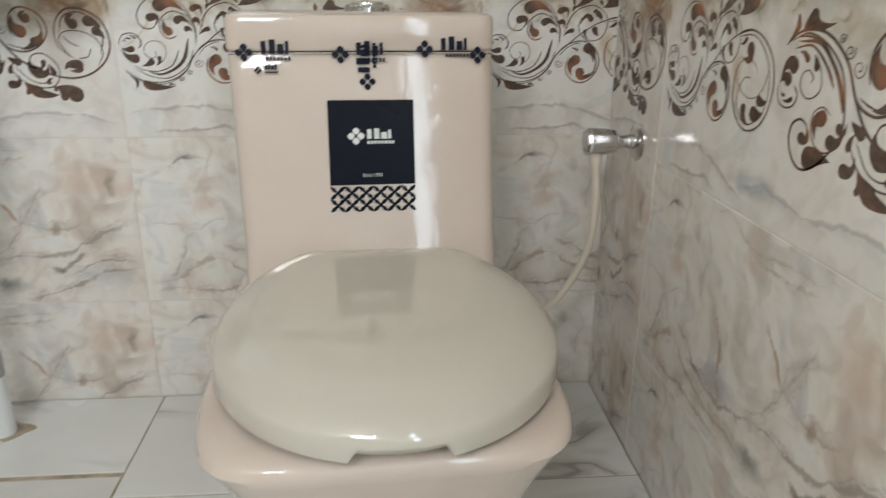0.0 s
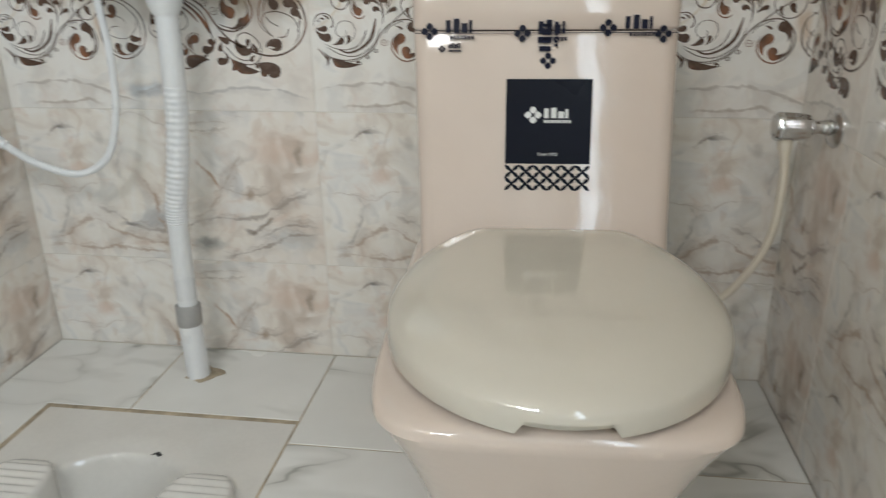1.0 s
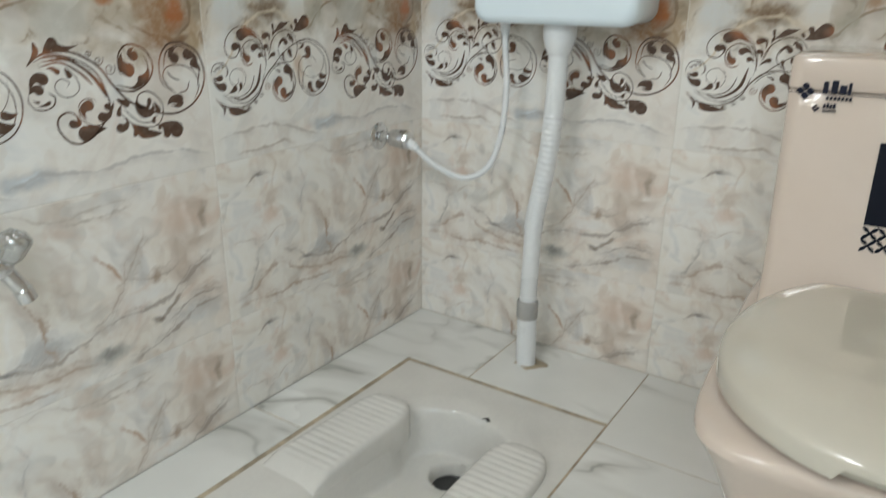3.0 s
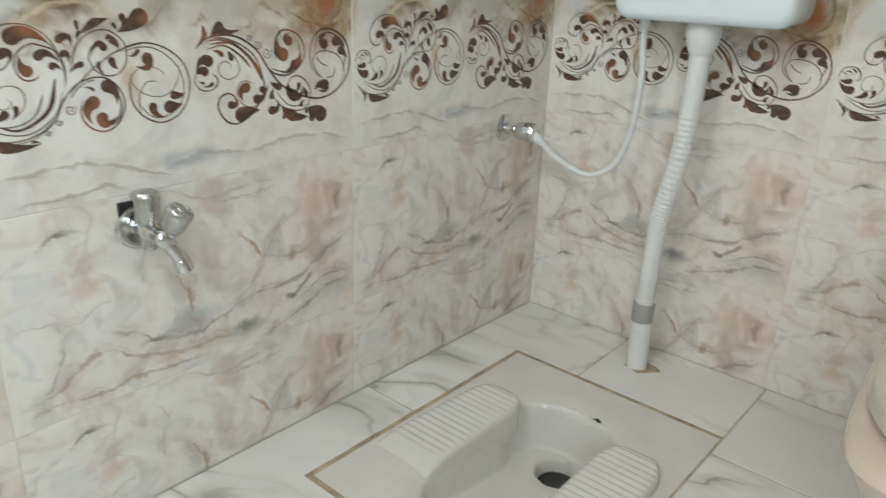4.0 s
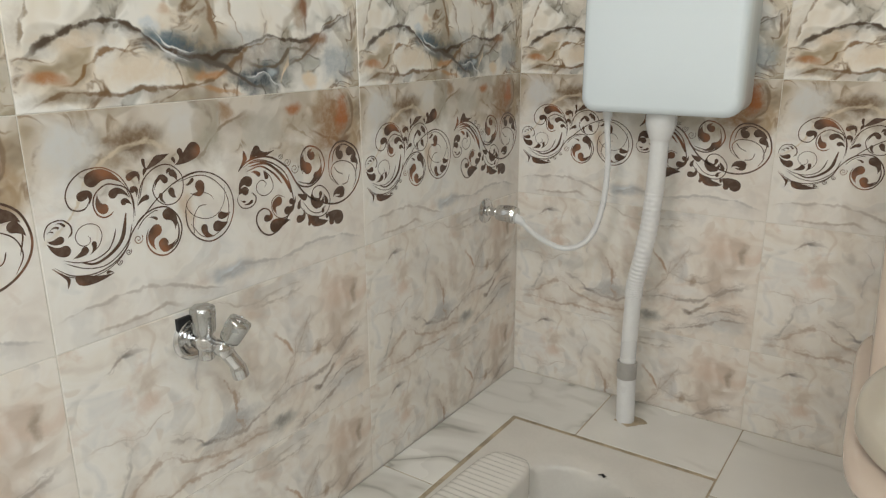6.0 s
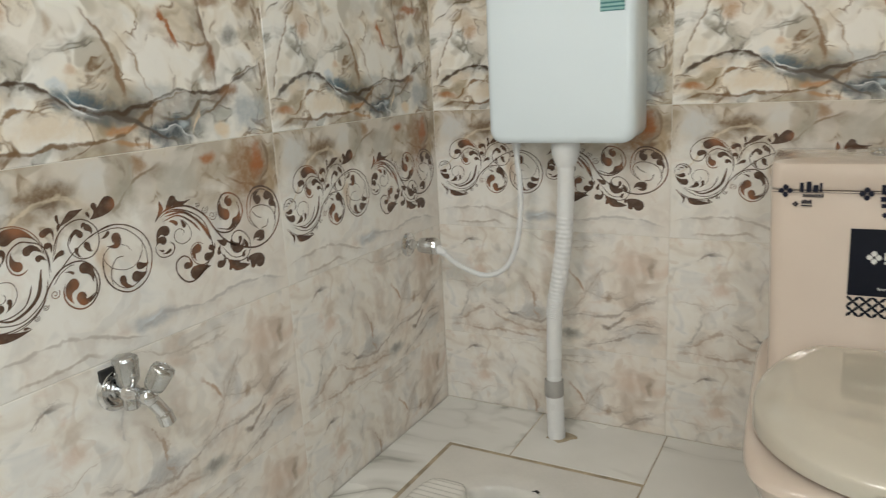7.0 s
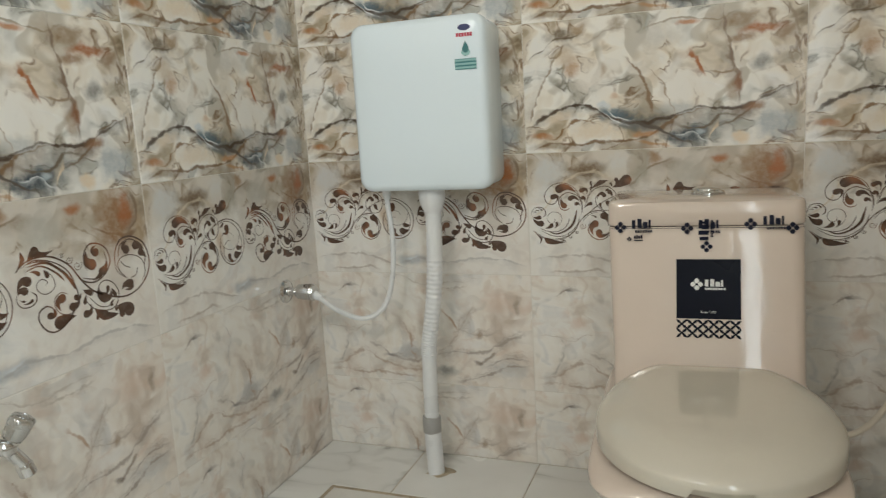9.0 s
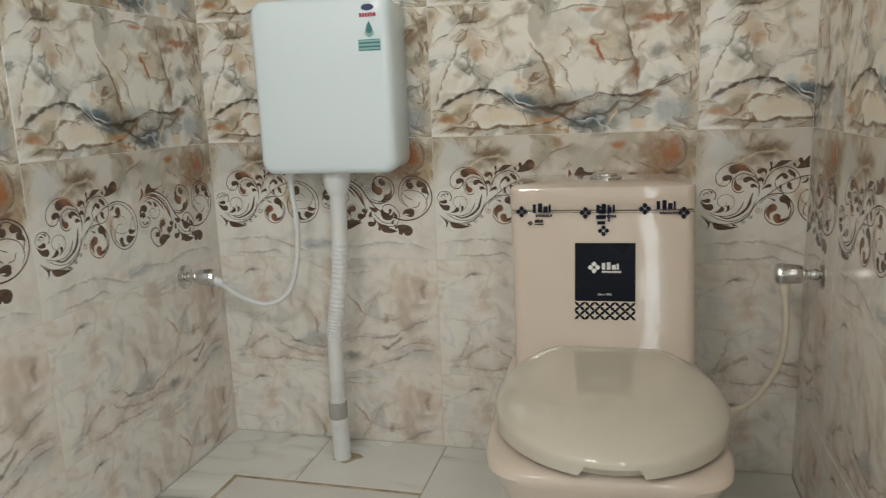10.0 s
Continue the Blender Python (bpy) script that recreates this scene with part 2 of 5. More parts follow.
    m.vein([(0.06, 0.08), (0.127, 0.129), (0.183, 0.215), (0.248, 0.226), (0.30, 0.19)], 0.018, (0.24, 0.13, 0.05), 0.9)
    m.vein([(0.24, 0.49), (0.43, 0.46), (0.558, 0.44), (0.70, 0.38)], 0.020, (0.25, 0.15, 0.08), 0.85, steep=True)
    m.vein([(0.22, 0.575), (0.35, 0.55), (0.461, 0.53), (0.62, 0.46)], 0.014, (0.36, 0.25, 0.15), 0.75, steep=True)
    m.vein([(0.28, 0.785), (0.504, 0.77), (0.665, 0.752), (1.0, 0.73)], 0.020, (0.22, 0.15, 0.10), 0.85, steep=True)
    m.vein([(0.22, 0.02), (0.40, 0.045), (0.60, 0.09), (0.78, 0.14)], 0.018, (0.30, 0.22, 0.14), 0.8, steep=True)
    m.vein([(0.70, 0.99), (0.80, 0.97), (0.90, 0.95), (1.0, 0.92)], 0.020, (0.28, 0.20, 0.13), 0.7, steep=True)
    m.vein([(0.0, 0.50), (0.05, 0.64), (0.10, 0.76), (0.17, 0.83)], 0.011, (0.86, 0.82, 0.76), 0.8)
    m.vein([(0.18, 0.80), (0.26, 0.83), (0.34, 0.90), (0.42, 0.86)], 0.015, (0.40, 0.33, 0.25), 0.6)
    m.vein([(0.40, 0.10), (0.50, 0.04), (0.58, 0.02)], 0.020, (0.45, 0.24, 0.10), 0.7)
    m.vein([(0.64, 0.475), (0.69, 0.455), (0.75, 0.40)], 0.015, (0.92, 0.90, 0.86), 0.95)
    m.vein([(0.28, 0.345), (0.32, 0.27), (0.36, 0.215), (0.42, 0.19)], 0.012, (0.85, 0.86, 0.85), 0.8)
    m.vein([(0.03, 0.68), (0.14, 0.705), (0.20, 0.72)], 0.010, (0.80, 0.66, 0.48), 0.9, steep=True)
    m.vein([(0.38, 0.24), (0.50, 0.16), (0.60, 0.05), (0.66, 0.0)], 0.020, (0.10, 0.08, 0.06), 0.85)
    m.vein([(0.56, 0.20), (0.66, 0.14), (0.74, 0.22), (0.82, 0.20)], 0.016, (0.14, 0.10, 0.06), 0.8)
    m.vein([(0.70, 0.12), (0.80, 0.22), (0.88, 0.36), (1.0, 0.44)], 0.014, (0.18, 0.12, 0.07), 0.8)
    m.vein([(0.44, 0.86), (0.56, 0.93), (0.68, 0.90), (0.80, 0.96)], 0.014, (0.30, 0.23, 0.15), 0.7)
    m.vein([(0.0, 0.66), (0.06, 0.78), (0.12, 0.86), (0.20, 0.88), (0.26, 0.98)], 0.013, (0.14, 0.10, 0.06), 0.8)
    m.vein([(0.66, 0.58), (0.74, 0.54), (0.80, 0.56)], 0.014, (0.34, 0.24, 0.15), 0.8)
    # rust
    m.blotch(0.19, 0.64, 0.035, 0.09, (0.46, 0.25, 0.11), 0.75)
    m.vein([(0.50, 0.675), (0.57, 0.655), (0.64, 0.635), (0.73, 0.615)], 0.028, RUST, 0.95, steep=True)
    m.blotch(0.85, 0.81, 0.09, 0.035, RUST, 0.95)
    m.blotch(0.79, 0.76, 0.06, 0.04, (0.28, 0.15, 0.07), 0.85)
    m.blotch(0.93, 0.77, 0.04, 0.07, (0.25, 0.14, 0.07), 0.7)
    m.blotch(0.065, 0.13, 0.05, 0.035, (0.42, 0.17, 0.055), 0.85)
    m.blotch(0.347, 0.41, 0.022, 0.03, (0.60, 0.38, 0.22), 0.6)
    m.blotch(0.31, 0.62, 0.016, 0.06, (0.45, 0.32, 0.20), 0.7)
    m.blotch(0.775, 0.46, 0.018, 0.10, (0.25, 0.11, 0.05), 0.9)
    m.blotch(0.83, 0.27, 0.05, 0.04, (0.30, 0.15, 0.07), 0.85)
    m.blotch(0.46, 0.13, 0.06, 0.025, (0.50, 0.24, 0.10), 0.8)
    m.blotch(0.79, 0.05, 0.03, 0.06, (0.78, 0.64, 0.46), 0.9)
    m.blotch(0.608, 0.89, 0.04, 0.025, (0.50, 0.20, 0.07), 0.9)
    return m.finish()


def lower_ground(m):
    w = m.swirl((1.7, 6.2, 0.0), 2.4, 1.0, 4.0)
    m.colour = m.ramp(w, (0.28, (0.52, 0.44, 0.365)), (0.38, (0.69, 0.62, 0.545)), (0.46, (0.82, 0.77, 0.69)), (0.56, (0.86, 0.83, 0.775)),
                      (0.64, (0.71, 0.70, 0.675)), (0.74, (0.54, 0.53, 0.51)))
    m.crystals(5.5, (3.0, 2.0, 0.0), (0.885, 0.865, 0.815), (0.56, 0.54, 0.50), 0.75, 0.5)
    m.crystals(9.0, (8.0, 4.0, 0.0), (0.875, 0.855, 0.805), (0.60, 0.49, 0.39), 0.55, 0.4)
    stain, _ = m.noise(m.vec("ADD", m.flat, (1.0, 9.0, 0.0)), 3.6, 4.0, 0.6, 0.5)
    m.colour = m.mix(m.span(stain, 0.54, 0.72, 0.0, 0.55), m.colour, (0.66, 0.50, 0.40))
    # warmer across the tile: partly its print, partly warm corner light painted in
    m.colour = m.mix(m.span(m.u, 0.35, 0.95, 0.0, 0.16), m.colour, (0.74, 0.59, 0.48))


def lower_marble():
    m = Marble("pale_marble_tile").begin(0.035, 0.024)
    lower_ground(m)
    grey, tan = (0.36, 0.30, 0.255), (0.45, 0.335, 0.25)
    m.blotch(0.10, 0.62, 0.09, 0.13, (0.80, 0.78, 0.74), 0.7)
    m.blotch(0.32, 0.74, 0.10, 0.12, (0.80, 0.78, 0.735), 0.7)
    m.blotch(0.70, 0.80, 0.08, 0.10, (0.80, 0.76, 0.70), 0.6)
    m.blotch(0.72, 0.38, 0.10, 0.06, (0.82, 0.80, 0.76), 0.7)
    m.blotch(0.22, 0.16, 0.08, 0.05, (0.82, 0.78, 0.71), 0.7)
    m.blotch(0.44, 0.28, 0.10, 0.07, (0.40, 0.415, 0.42), 0.7)
    m.blotch(0.60, 0.13, 0.09, 0.07, (0.42, 0.41, 0.38), 0.7)
    m.blotch(0.90, 0.16, 0.09, 0.10, (0.55, 0.56, 0.55), 0.6)
    m.blotch(0.195, 0.61, 0.045, 0.085, (0.66, 0.47, 0.36), 0.65, hard=0.0)
    m.blotch(0.85, 0.77, 0.11, 0.13, (0.68, 0.51, 0.40), 0.6, hard=0.0)
    m.blotch(0.94, 0.74, 0.02, 0.08, (0.33, 0.26, 0.19), 0.75)
    m.thread([(0.0, 0.12), (0.06, 0.12), (0.14, 0.21), (0.225, 0.25), (0.305, 0.166), (0.40, 0.15), (0.472, 0.136), (0.60, 0.11)], 0.024, tan, 0.7)
    m.thread([(0.0, 0.06), (0.13, 0.08), (0.20, 0.065), (0.32, 0.06), (0.50, 0.07)], 0.022, tan, 0.7)
    m.thread([(0.20, 0.36), (0.24, 0.34), (0.30, 0.315), (0.337, 0.25), (0.47, 0.22), (0.637, 0.286), (0.767, 0.303), (0.895, 0.42), (1.0, 0.52)], 0.024, grey, 0.75)
    m.thread([(0.72, 0.17), (0.763, 0.203), (0.84, 0.31), (0.90, 0.36)], 0.024, (0.28, 0.22, 0.17), 0.75)
    m.thread([(0.84, 0.30), (0.92, 0.29), (1.0, 0.31)], 0.018, tan, 0.6)
    m.thread([(0.20, 0.465), (0.39, 0.438), (0.50, 0.42), (0.60, 0.395)], 0.026, tan, 0.9, steep=True)
    m.thread([(0.05, 0.83), (0.107, 0.85), (0.14, 0.885), (0.18, 0.905), (0.23, 0.86)], 0.018, grey, 0.85)
    m.thread([(0.50, 0.90), (0.62, 0.86), (0.75, 0.95)], 0.019, (0.42, 0.35, 0.28), 0.6)
    m.thread([(0.08, 0.03), (0.20, 0.09), (0.36, 0.13), (0.52, 0.10)], 0.022, (0.40, 0.37, 0.33), 0.6, steep=True)
    m.thread([(0.62, 0.02), (0.74, 0.05), (0.86, 0.16), (1.0, 0.22)], 0.022, grey, 0.8)
    m.thread([(0.62, 0.60), (0.70, 0.50), (0.78, 0.47), (0.88, 0.55)], 0.019, (0.45, 0.38, 0.31), 0.6)
    m.thread([(0.44, 0.62), (0.56, 0.70), (0.66, 0.72), (0.80, 0.74)], 0.018, (0.45, 0.36, 0.28), 0.6, steep=True)
    m.thread([(0.78, 0.155), (0.82, 0.20), (0.86, 0.24), (0.93, 0.27), (1.0, 0.25)], 0.016, grey, 0.8)
    m.thread([(0.0, 0.46), (0.08, 0.50), (0.16, 0.47), (0.26, 0.52), (0.34, 0.50)], 0.010, (0.55, 0.47, 0.40), 0.6)
    m.thread([(0.30, 0.93), (0.40, 0.97), (0.52, 0.90), (0.66, 0.93), (0.80, 0.98)], 0.011, (0.52, 0.45, 0.38), 0.6)
    m.thread([(0.30, 0.60), (0.45, 0.66), (0.60, 0.69), (0.75, 0.78)], 0.012, (0.50, 0.40, 0.32), 0.6, steep=True)
    m.thread([(0.50, 0.36), (0.62, 0.33), (0.78, 0.35), (0.92, 0.30)], 0.012, (0.52, 0.49, 0.46), 0.6, steep=True)
    m.vein([(0.48, 0.665), (0.55, 0.65), (0.62, 0.625), (0.70, 0.60)], 0.024, (0.48, 0.31, 0.20), 0.75, steep=True)
    m.blotch(0.758, 0.47, 0.015, 0.06, (0.36, 0.25, 0.17), 0.75)
    m.blotch(0.34, 0.25, 0.04, 0.025, (0.22, 0.21, 0.21), 0.75)
    m.blotch(0.60, 0.14, 0.035, 0.05, (0.25, 0.24, 0.22), 0.75)
    m.blotch(0.155, 0.89, 0.03, 0.016, (0.22, 0.20, 0.18), 0.8)
    m.blotch(0.765, 0.21, 0.025, 0.02, (0.20, 0.15, 0.12), 0.85)
    m.blotch(0.28, 0.82, 0.02, 0.05, (0.52, 0.48, 0.43), 0.6)
    return m.finish()


def border_marble():
    m = Marble("scroll_border_tile").begin(0.035, 0.022)
    onyx(m)
    dark = m.colour
    lower_ground(m)
    m.colour = m.mix(0.35, m.colour, (0.84, 0.825, 0.79))
    top = m.span(m.math("ADD", m.v, m.math("MULTIPLY", m.math("SUBTRACT", m.cloud, 0.5), 0.5)), 0.58, 0.80)
    m.colour = m.mix(m.math("MULTIPLY", top, 0.9), m.colour, m.mix(0.4, dark, (0.33, 0.24, 0.145)))
    m.blotch(0.09, 0.86, 0.09, 0.16, (0.64, 0.65, 0.64), 0.8)
    m.blotch(0.23, 0.86, 0.09, 0.09, (0.17, 0.105, 0.055), 0.95)
    m.blotch(0.19, 0.78, 0.05, 0.04, (0.30, 0.21, 0.13), 0.8)
    m.blotch(0.36, 0.90, 0.05, 0.10, (0.68, 0.67, 0.64), 0.75)
    m.blotch(0.30, 0.74, 0.05, 0.05, (0.30, 0.24, 0.17), 0.6)
    m.blotch(0.55, 0.88, 0.05, 0.06, (0.30, 0.22, 0.14), 0.7)
    m.blotch(0.65, 0.95, 0.07, 0.04, (0.66, 0.62, 0.55), 0.7)
    m.blotch(0.80, 0.68, 0.04, 0.10, (0.40, 0.31, 0.20), 0.65)
    m.blotch(0.83, 0.93, 0.03, 0.07, (0.48, 0.40, 0.28), 0.7)
    m.vein([(0.76, 0.84), (0.84, 0.74), (0.92, 0.72), (1.0, 0.76)], 0.016, (0.16, 0.09, 0.05), 0.8)
    m.vein([(0.36, 0.70), (0.44, 0.78), (0.50, 0.88), (0.58, 0.93)], 0.016, (0.24, 0.18, 0.12), 0.75)
    m.blotch(0.44, 0.80, 0.05, 0.11, (0.37, 0.34, 0.27), 0.75)
    m.blotch(0.49, 0.93, 0.025, 0.09, (0.34, 0.20, 0.10), 0.8)
    m.blotch(0.60, 0.80, 0.10, 0.13, (0.50, 0.48, 0.42), 0.75)
    m.blotch(0.72, 0.92, 0.04, 0.04, (0.40, 0.15, 0.05), 0.9)
    m.blotch(0.885, 0.80, 0.11, 0.22, (0.30, 0.165, 0.075), 0.95)
    m.blotch(0.91, 0.86, 0.035, 0.12, (0.40, 0.135, 0.045), 0.8)
    m.blotch(0.97, 0.70, 0.03, 0.12, (0.45, 0.33, 0.20), 0.7)
    m.blotch(0.36, 0.50, 0.03, 0.12, (0.55, 0.36, 0.20), 0.6)
    m.blotch(0.48, 0.14, 0.10, 0.06, (0.42, 0.46, 0.49), 0.75)
    m.blotch(0.48, 0.15, 0.05, 0.025, (0.72, 0.76, 0.78), 0.8)
    m.vein([(0.0, 0.45), (0.06, 0.55), (0.12, 0.72), (0.18, 0.80), (0.26, 0.84), (0.33, 0.76)], 0.020, (0.66, 0.56, 0.42), 0.85)
    m.vein([(0.18, 0.76), (0.235, 0.83), (0.29, 0.79)], 0.020, (0.12, 0.08, 0.05), 0.9)
    m.vein([(0.66, 0.86), (0.74, 0.80), (0.82, 0.62)], 0.02, (0.28, 0.20, 0.12), 0.6)
    m.vein([(0.70, 0.905), (0.80, 0.955), (1.0, 0.93)], 0.022, (0.22, 0.15, 0.09), 0.8, steep=True)
    m.vein([(0.0, 0.12), (0.14, 0.18), (0.30, 0.13), (0.46, 0.05)], 0.016, (0.44, 0.38, 0.33), 0.55)
    m.vein([(0.40, 0.10), (0.52, 0.15), (0.66, 0.10), (0.80, 0.14), (1.0, 0.06)], 0.016, (0.42, 0.39, 0.37), 0.5)
    m.vein([(0.06, 0.02), (0.20, 0.05), (0.34, 0.02)], 0.018, (0.42, 0.34, 0.27), 0.6)
    return m.finish()


UPPER, LOWER, BORDER = upper_marble(), lower_marble(), border_marble()


def floor_marble():
    n = Nodes("white_marble_floor_tile")
    at = n.local()
    shift = n.node("ShaderNodeObjectInfo").outputs["Random"]
    at = n.vec("ADD", at, n.node("ShaderNodeCombineXYZ", X=n.math("MULTIPLY", shift, 7.0), Y=n.math("MULTIPLY", shift, 3.0)).outputs[0])
    turn = n.node("ShaderNodeMapping", Vector=at)
    turn.inputs["Rotation"].default_value = (0, 0, radians(38))
    turn.inputs["Scale"].default_value = (0.8, 2.0, 1.0)
    _, q = n.noise(at, 2.0, 2.0)
    bent = n.vec("ADD", turn.outputs[0], n.vec("MULTIPLY", n.vec("SUBTRACT", q, (0.5, 0.5, 0.5)), (0.5, 0.5, 0.0)))
    a, _ = n.noise(bent, 1.6, 4.0, 0.5)
    b, _ = n.noise(at, 3.0, 4.0, 0.55)
    fine, _ = n.noise(at, 60.0, 3.0)
    base = n.mix(n.span(b, 0.3, 0.7), (0.76, 0.755, 0.72), (0.84, 0.835, 0.80))
    ridge = n.math("ABSOLUTE", n.math("SUBTRACT", a, 0.47))
    base = n.mix(n.math("MULTIPLY", n.span(ridge, 0.05, 0.0), n.span(b, 0.40, 0.58, 0.15, 0.6)), base, (0.47, 0.46, 0.415))
    base = n.mix(n.math("MULTIPLY", n.span(ridge, 0.010, 0.0), n.span(b, 0.42, 0.58, 0.1, 0.75)), base, (0.33, 0.325, 0.295))
    n.bump(b, 0.03, 0.01)
    return n.done(base, n.span(b, 0.3, 0.7, 0.18, 0.28), IOR=1.5)


FLOOR = floor_marble()
GROUT = surface("cream_grout", (0.66, 0.60, 0.50), 0.8, vary=0.15, grain=0.3)
DIRTY_GROUT = surface("brown_stained_grout", (0.42, 0.35, 0.25), 0.85, vary=0.4, scale=20, grain=0.5)
PLASTER = surface("white_wall_paint", (0.70, 0.66, 0.59), 0.7, vary=0.04, grain=0.2)


def ivory_glaze():
    """Fired glaze: plain ivory, its gloss rippled by the uneven body under it."""
    n = Nodes("ivory_glazed_ceramic")
    at = n.local()
    wide, _ = n.noise(at, 9.0, 2.0)
    ripple, _ = n.noise(at, 34.0, 3.0, 0.6)
    n.bump(n.math("ADD", wide, n.math("MULTIPLY", ripple, 0.36)), 0.14, 0.012)
    return n.done(n.mix(n.span(wide, 0.3, 0.7), (0.68, 0.572, 0.487), (0.70, 0.592, 0.507)), 0.07, Coat_Weight=0.4)


IVORY = ivory_glaze()
LIDPLASTIC = surface("cream_plastic", (0.63, 0.585, 0.495), 0.09, vary=0.015, scale=5, Coat_Weight=0.5)
def even_plastic():
    n = Nodes("white_plastic")
    wide, _ = n.noise(n.local(), 3.0, 2.0)
    return n.done(n.mix(wide, (0.80, 0.90, 0.955), (0.82, 0.915, 0.965)), 0.24)


WHITEPLASTIC = even_plastic()
PIPEPLASTIC = surface("white_pipe_plastic", (0.79, 0.80, 0.80), 0.3, vary=0.04)
GREYPLASTIC = surface("grey_rubber", (0.40, 0.39, 0.37), 0.5, vary=0.08)
PAN = surface("white_glazed_ceramic", (0.72, 0.70, 0.655), 0.1, vary=0.04, scale=9, Coat_Weight=0.3)
CHROME = surface("chrome", (0.66, 0.66, 0.66), 0.09, 1.0, vary=0.05, scale=40)
SATIN = surface("satin_chrome", (0.52, 0.52, 0.51), 0.25, 1.0, vary=0.06, scale=60)
HOSE = surface("cream_hose", (0.76, 0.69, 0.57), 0.35, vary=0.05)
NAVY = surface("navy_print", (0.004, 0.005, 0.012), 0.3, vary=0.15, Specular_IOR_Level=0.12)
BLUEPRINT = surface("blue_tape_print", (0.006, 0.007, 0.022), 0.45, vary=0.25, scale=30, Specular_IOR_Level=0.15)
PALEPRINT = surface("white_print", (0.75, 0.75, 0.73), 0.4)
BLACK = surface("black_plastic", (0.02, 0.02, 0.02), 0.5, vary=0.3)
HOLE = surface("shaded_drain_depth", (0.03, 0.03, 0.03), 0.3, vary=0.3)
TEAL = surface("teal_print", (0.05, 0.20, 0.21), 0.4, vary=0.1)
PALETEAL = surface("pale_teal_print", (0.28, 0.50, 0.49), 0.4, vary=0.1)
RED = surface("red_print", (0.55, 0.05, 0.09), 0.4, vary=0.1)
DARKBLUE = surface("dark_blue_print", (0.05, 0.06, 0.16), 0.4, vary=0.1)


def scroll_print():
    """Dark brown ornament ink that warms to rust in places, as on the tiles."""
    n = Nodes("brown_scroll_print")
    at = n.local()
    a, _ = n.noise(n.vec("MULTIPLY", at, (1.0, 1.0, 0.0)), 14.0, 2.0)
    b, _ = n.noise(at, 90.0, 3.0)
    c = n.mix(n.span(a, 0.5, 0.68), (0.095, 0.055, 0.037), (0.30, 0.13, 0.065))
    c = n.mix(n.span(b, 0.4, 0.7, 0.0, 0.35), c, (0.20, 0.15, 0.12))
    return n.done(c, 0.16, IOR=1.5)


SCROLL = scroll_print()


# ---- building helpers ----
def finish(name, bm, mat, smooth=True, sharp=40):
    me = bpy.data.meshes.new(name)
    bmesh.ops.recalc_face_normals(bm, faces=bm.faces)
    bm.to_mesh(me)
    bm.free()
    me.materials.append(mat)
    if smooth:
        me.polygons.foreach_set("use_smooth", [True] * len(me.polygons))
        me.set_sharp_from_angle(angle=radians(sharp))
    return me


def part(name, bm, mat, parent=None, label="", smooth=True, sharp=40):
    ob = new(name, finish(name, bm, mat, smooth, sharp))
    if parent:
        ob.parent = parent
    return tagged(ob, label) if label else ob


def thing(name, m, label, category, group="", kind=""):
    ob = new(name)
    ob.matrix_world = m
    ob.empty_display_size = 0.05
    return tagged(ob, label, category, group, kind)


def box(bm, x0, x1, y0, y1, z0, z1, bevel=0.0, seg=2):
    r = bmesh.ops.create_cube(bm, size=1.0, matrix=Matrix.LocRotScale(((x0 + x1) / 2, (y0 + y1) / 2, (z0 + z1) / 2), None, (x1 - x0, y1 - y0, z1 - z0)))
    if bevel:
        edges = list({e for v in r["verts"] for e in v.link_edges})
        bmesh.ops.bevel(bm, geom=edges, offset=bevel, segments=seg, affect="EDGES", profile=0.5)
    return bm


def loft(bm, rings, cap0=True, cap1=True):
    rows = [[bm.verts.new(p) for p in ring] for ring in rings]
    for a, b in zip(rows, rows[1:]):
        for i in range(len(a)):
            j = (i + 1) % len(a)
            bm.faces.new((a[i], a[j], b[j], b[i]))
    if cap0:
        bm.faces.new(rows[0])
    if cap1:
        bm.faces.new(rows[-1])
    return rows


def tube(bm, points, radius, seg=14, cap=True):
    """A round tube along points; radius is a number or a function of the place along it, 0 to 1."""
    pts = [Vector(p) for p in points]
    side, rings = None, []
    for i, p in enumerate(pts):
        d = (pts[min(i + 1, len(pts) - 1)] - pts[max(i - 1, 0)]).normalized()
        if side is None:
            side = d.orthogonal().normalized()
        side = (side - d * side.dot(d)).normalized()
        up = d.cross(side)
        r = radius(i / (len(pts) - 1)) if callable(radius) else radius
        rings.append([p + (side * math.cos(a) + up * math.sin(a)) * r for a in (2 * math.pi * k / seg for k in range(seg))])
    loft(bm, rings, cap, cap)
    return bm


def smooth_line(points, steps=10):
    """A Catmull-Rom line through the points."""
    p = [Vector(q) for q in points]
    p = [p[0] * 2 - p[1], *p, p[-1] * 2 - p[-2]]
    out = []
    for a, b, c, d in zip(p, p[1:], p[2:], p[3:]):
        for k in range(steps):
            t = k / steps
            out.append(0.5 * (2 * b + (c - a) * t + (2 * a - 5 * b + 4 * c - d) * t * t + (3 * b - a - 3 * c + d) * t ** 3))
    return [*out, p[-2]]


def lathe(bm, profile, m=None, seg=32):
    """Turns (radius, height) pairs round z, then moves by m."""
    m = m or Matrix()
    loft(bm, [[m @ Vector((r * math.cos(2 * math.pi * k / seg), r * math.sin(2 * math.pi * k / seg), z)) for k in range(seg)] for r, z in profile])
    return bm


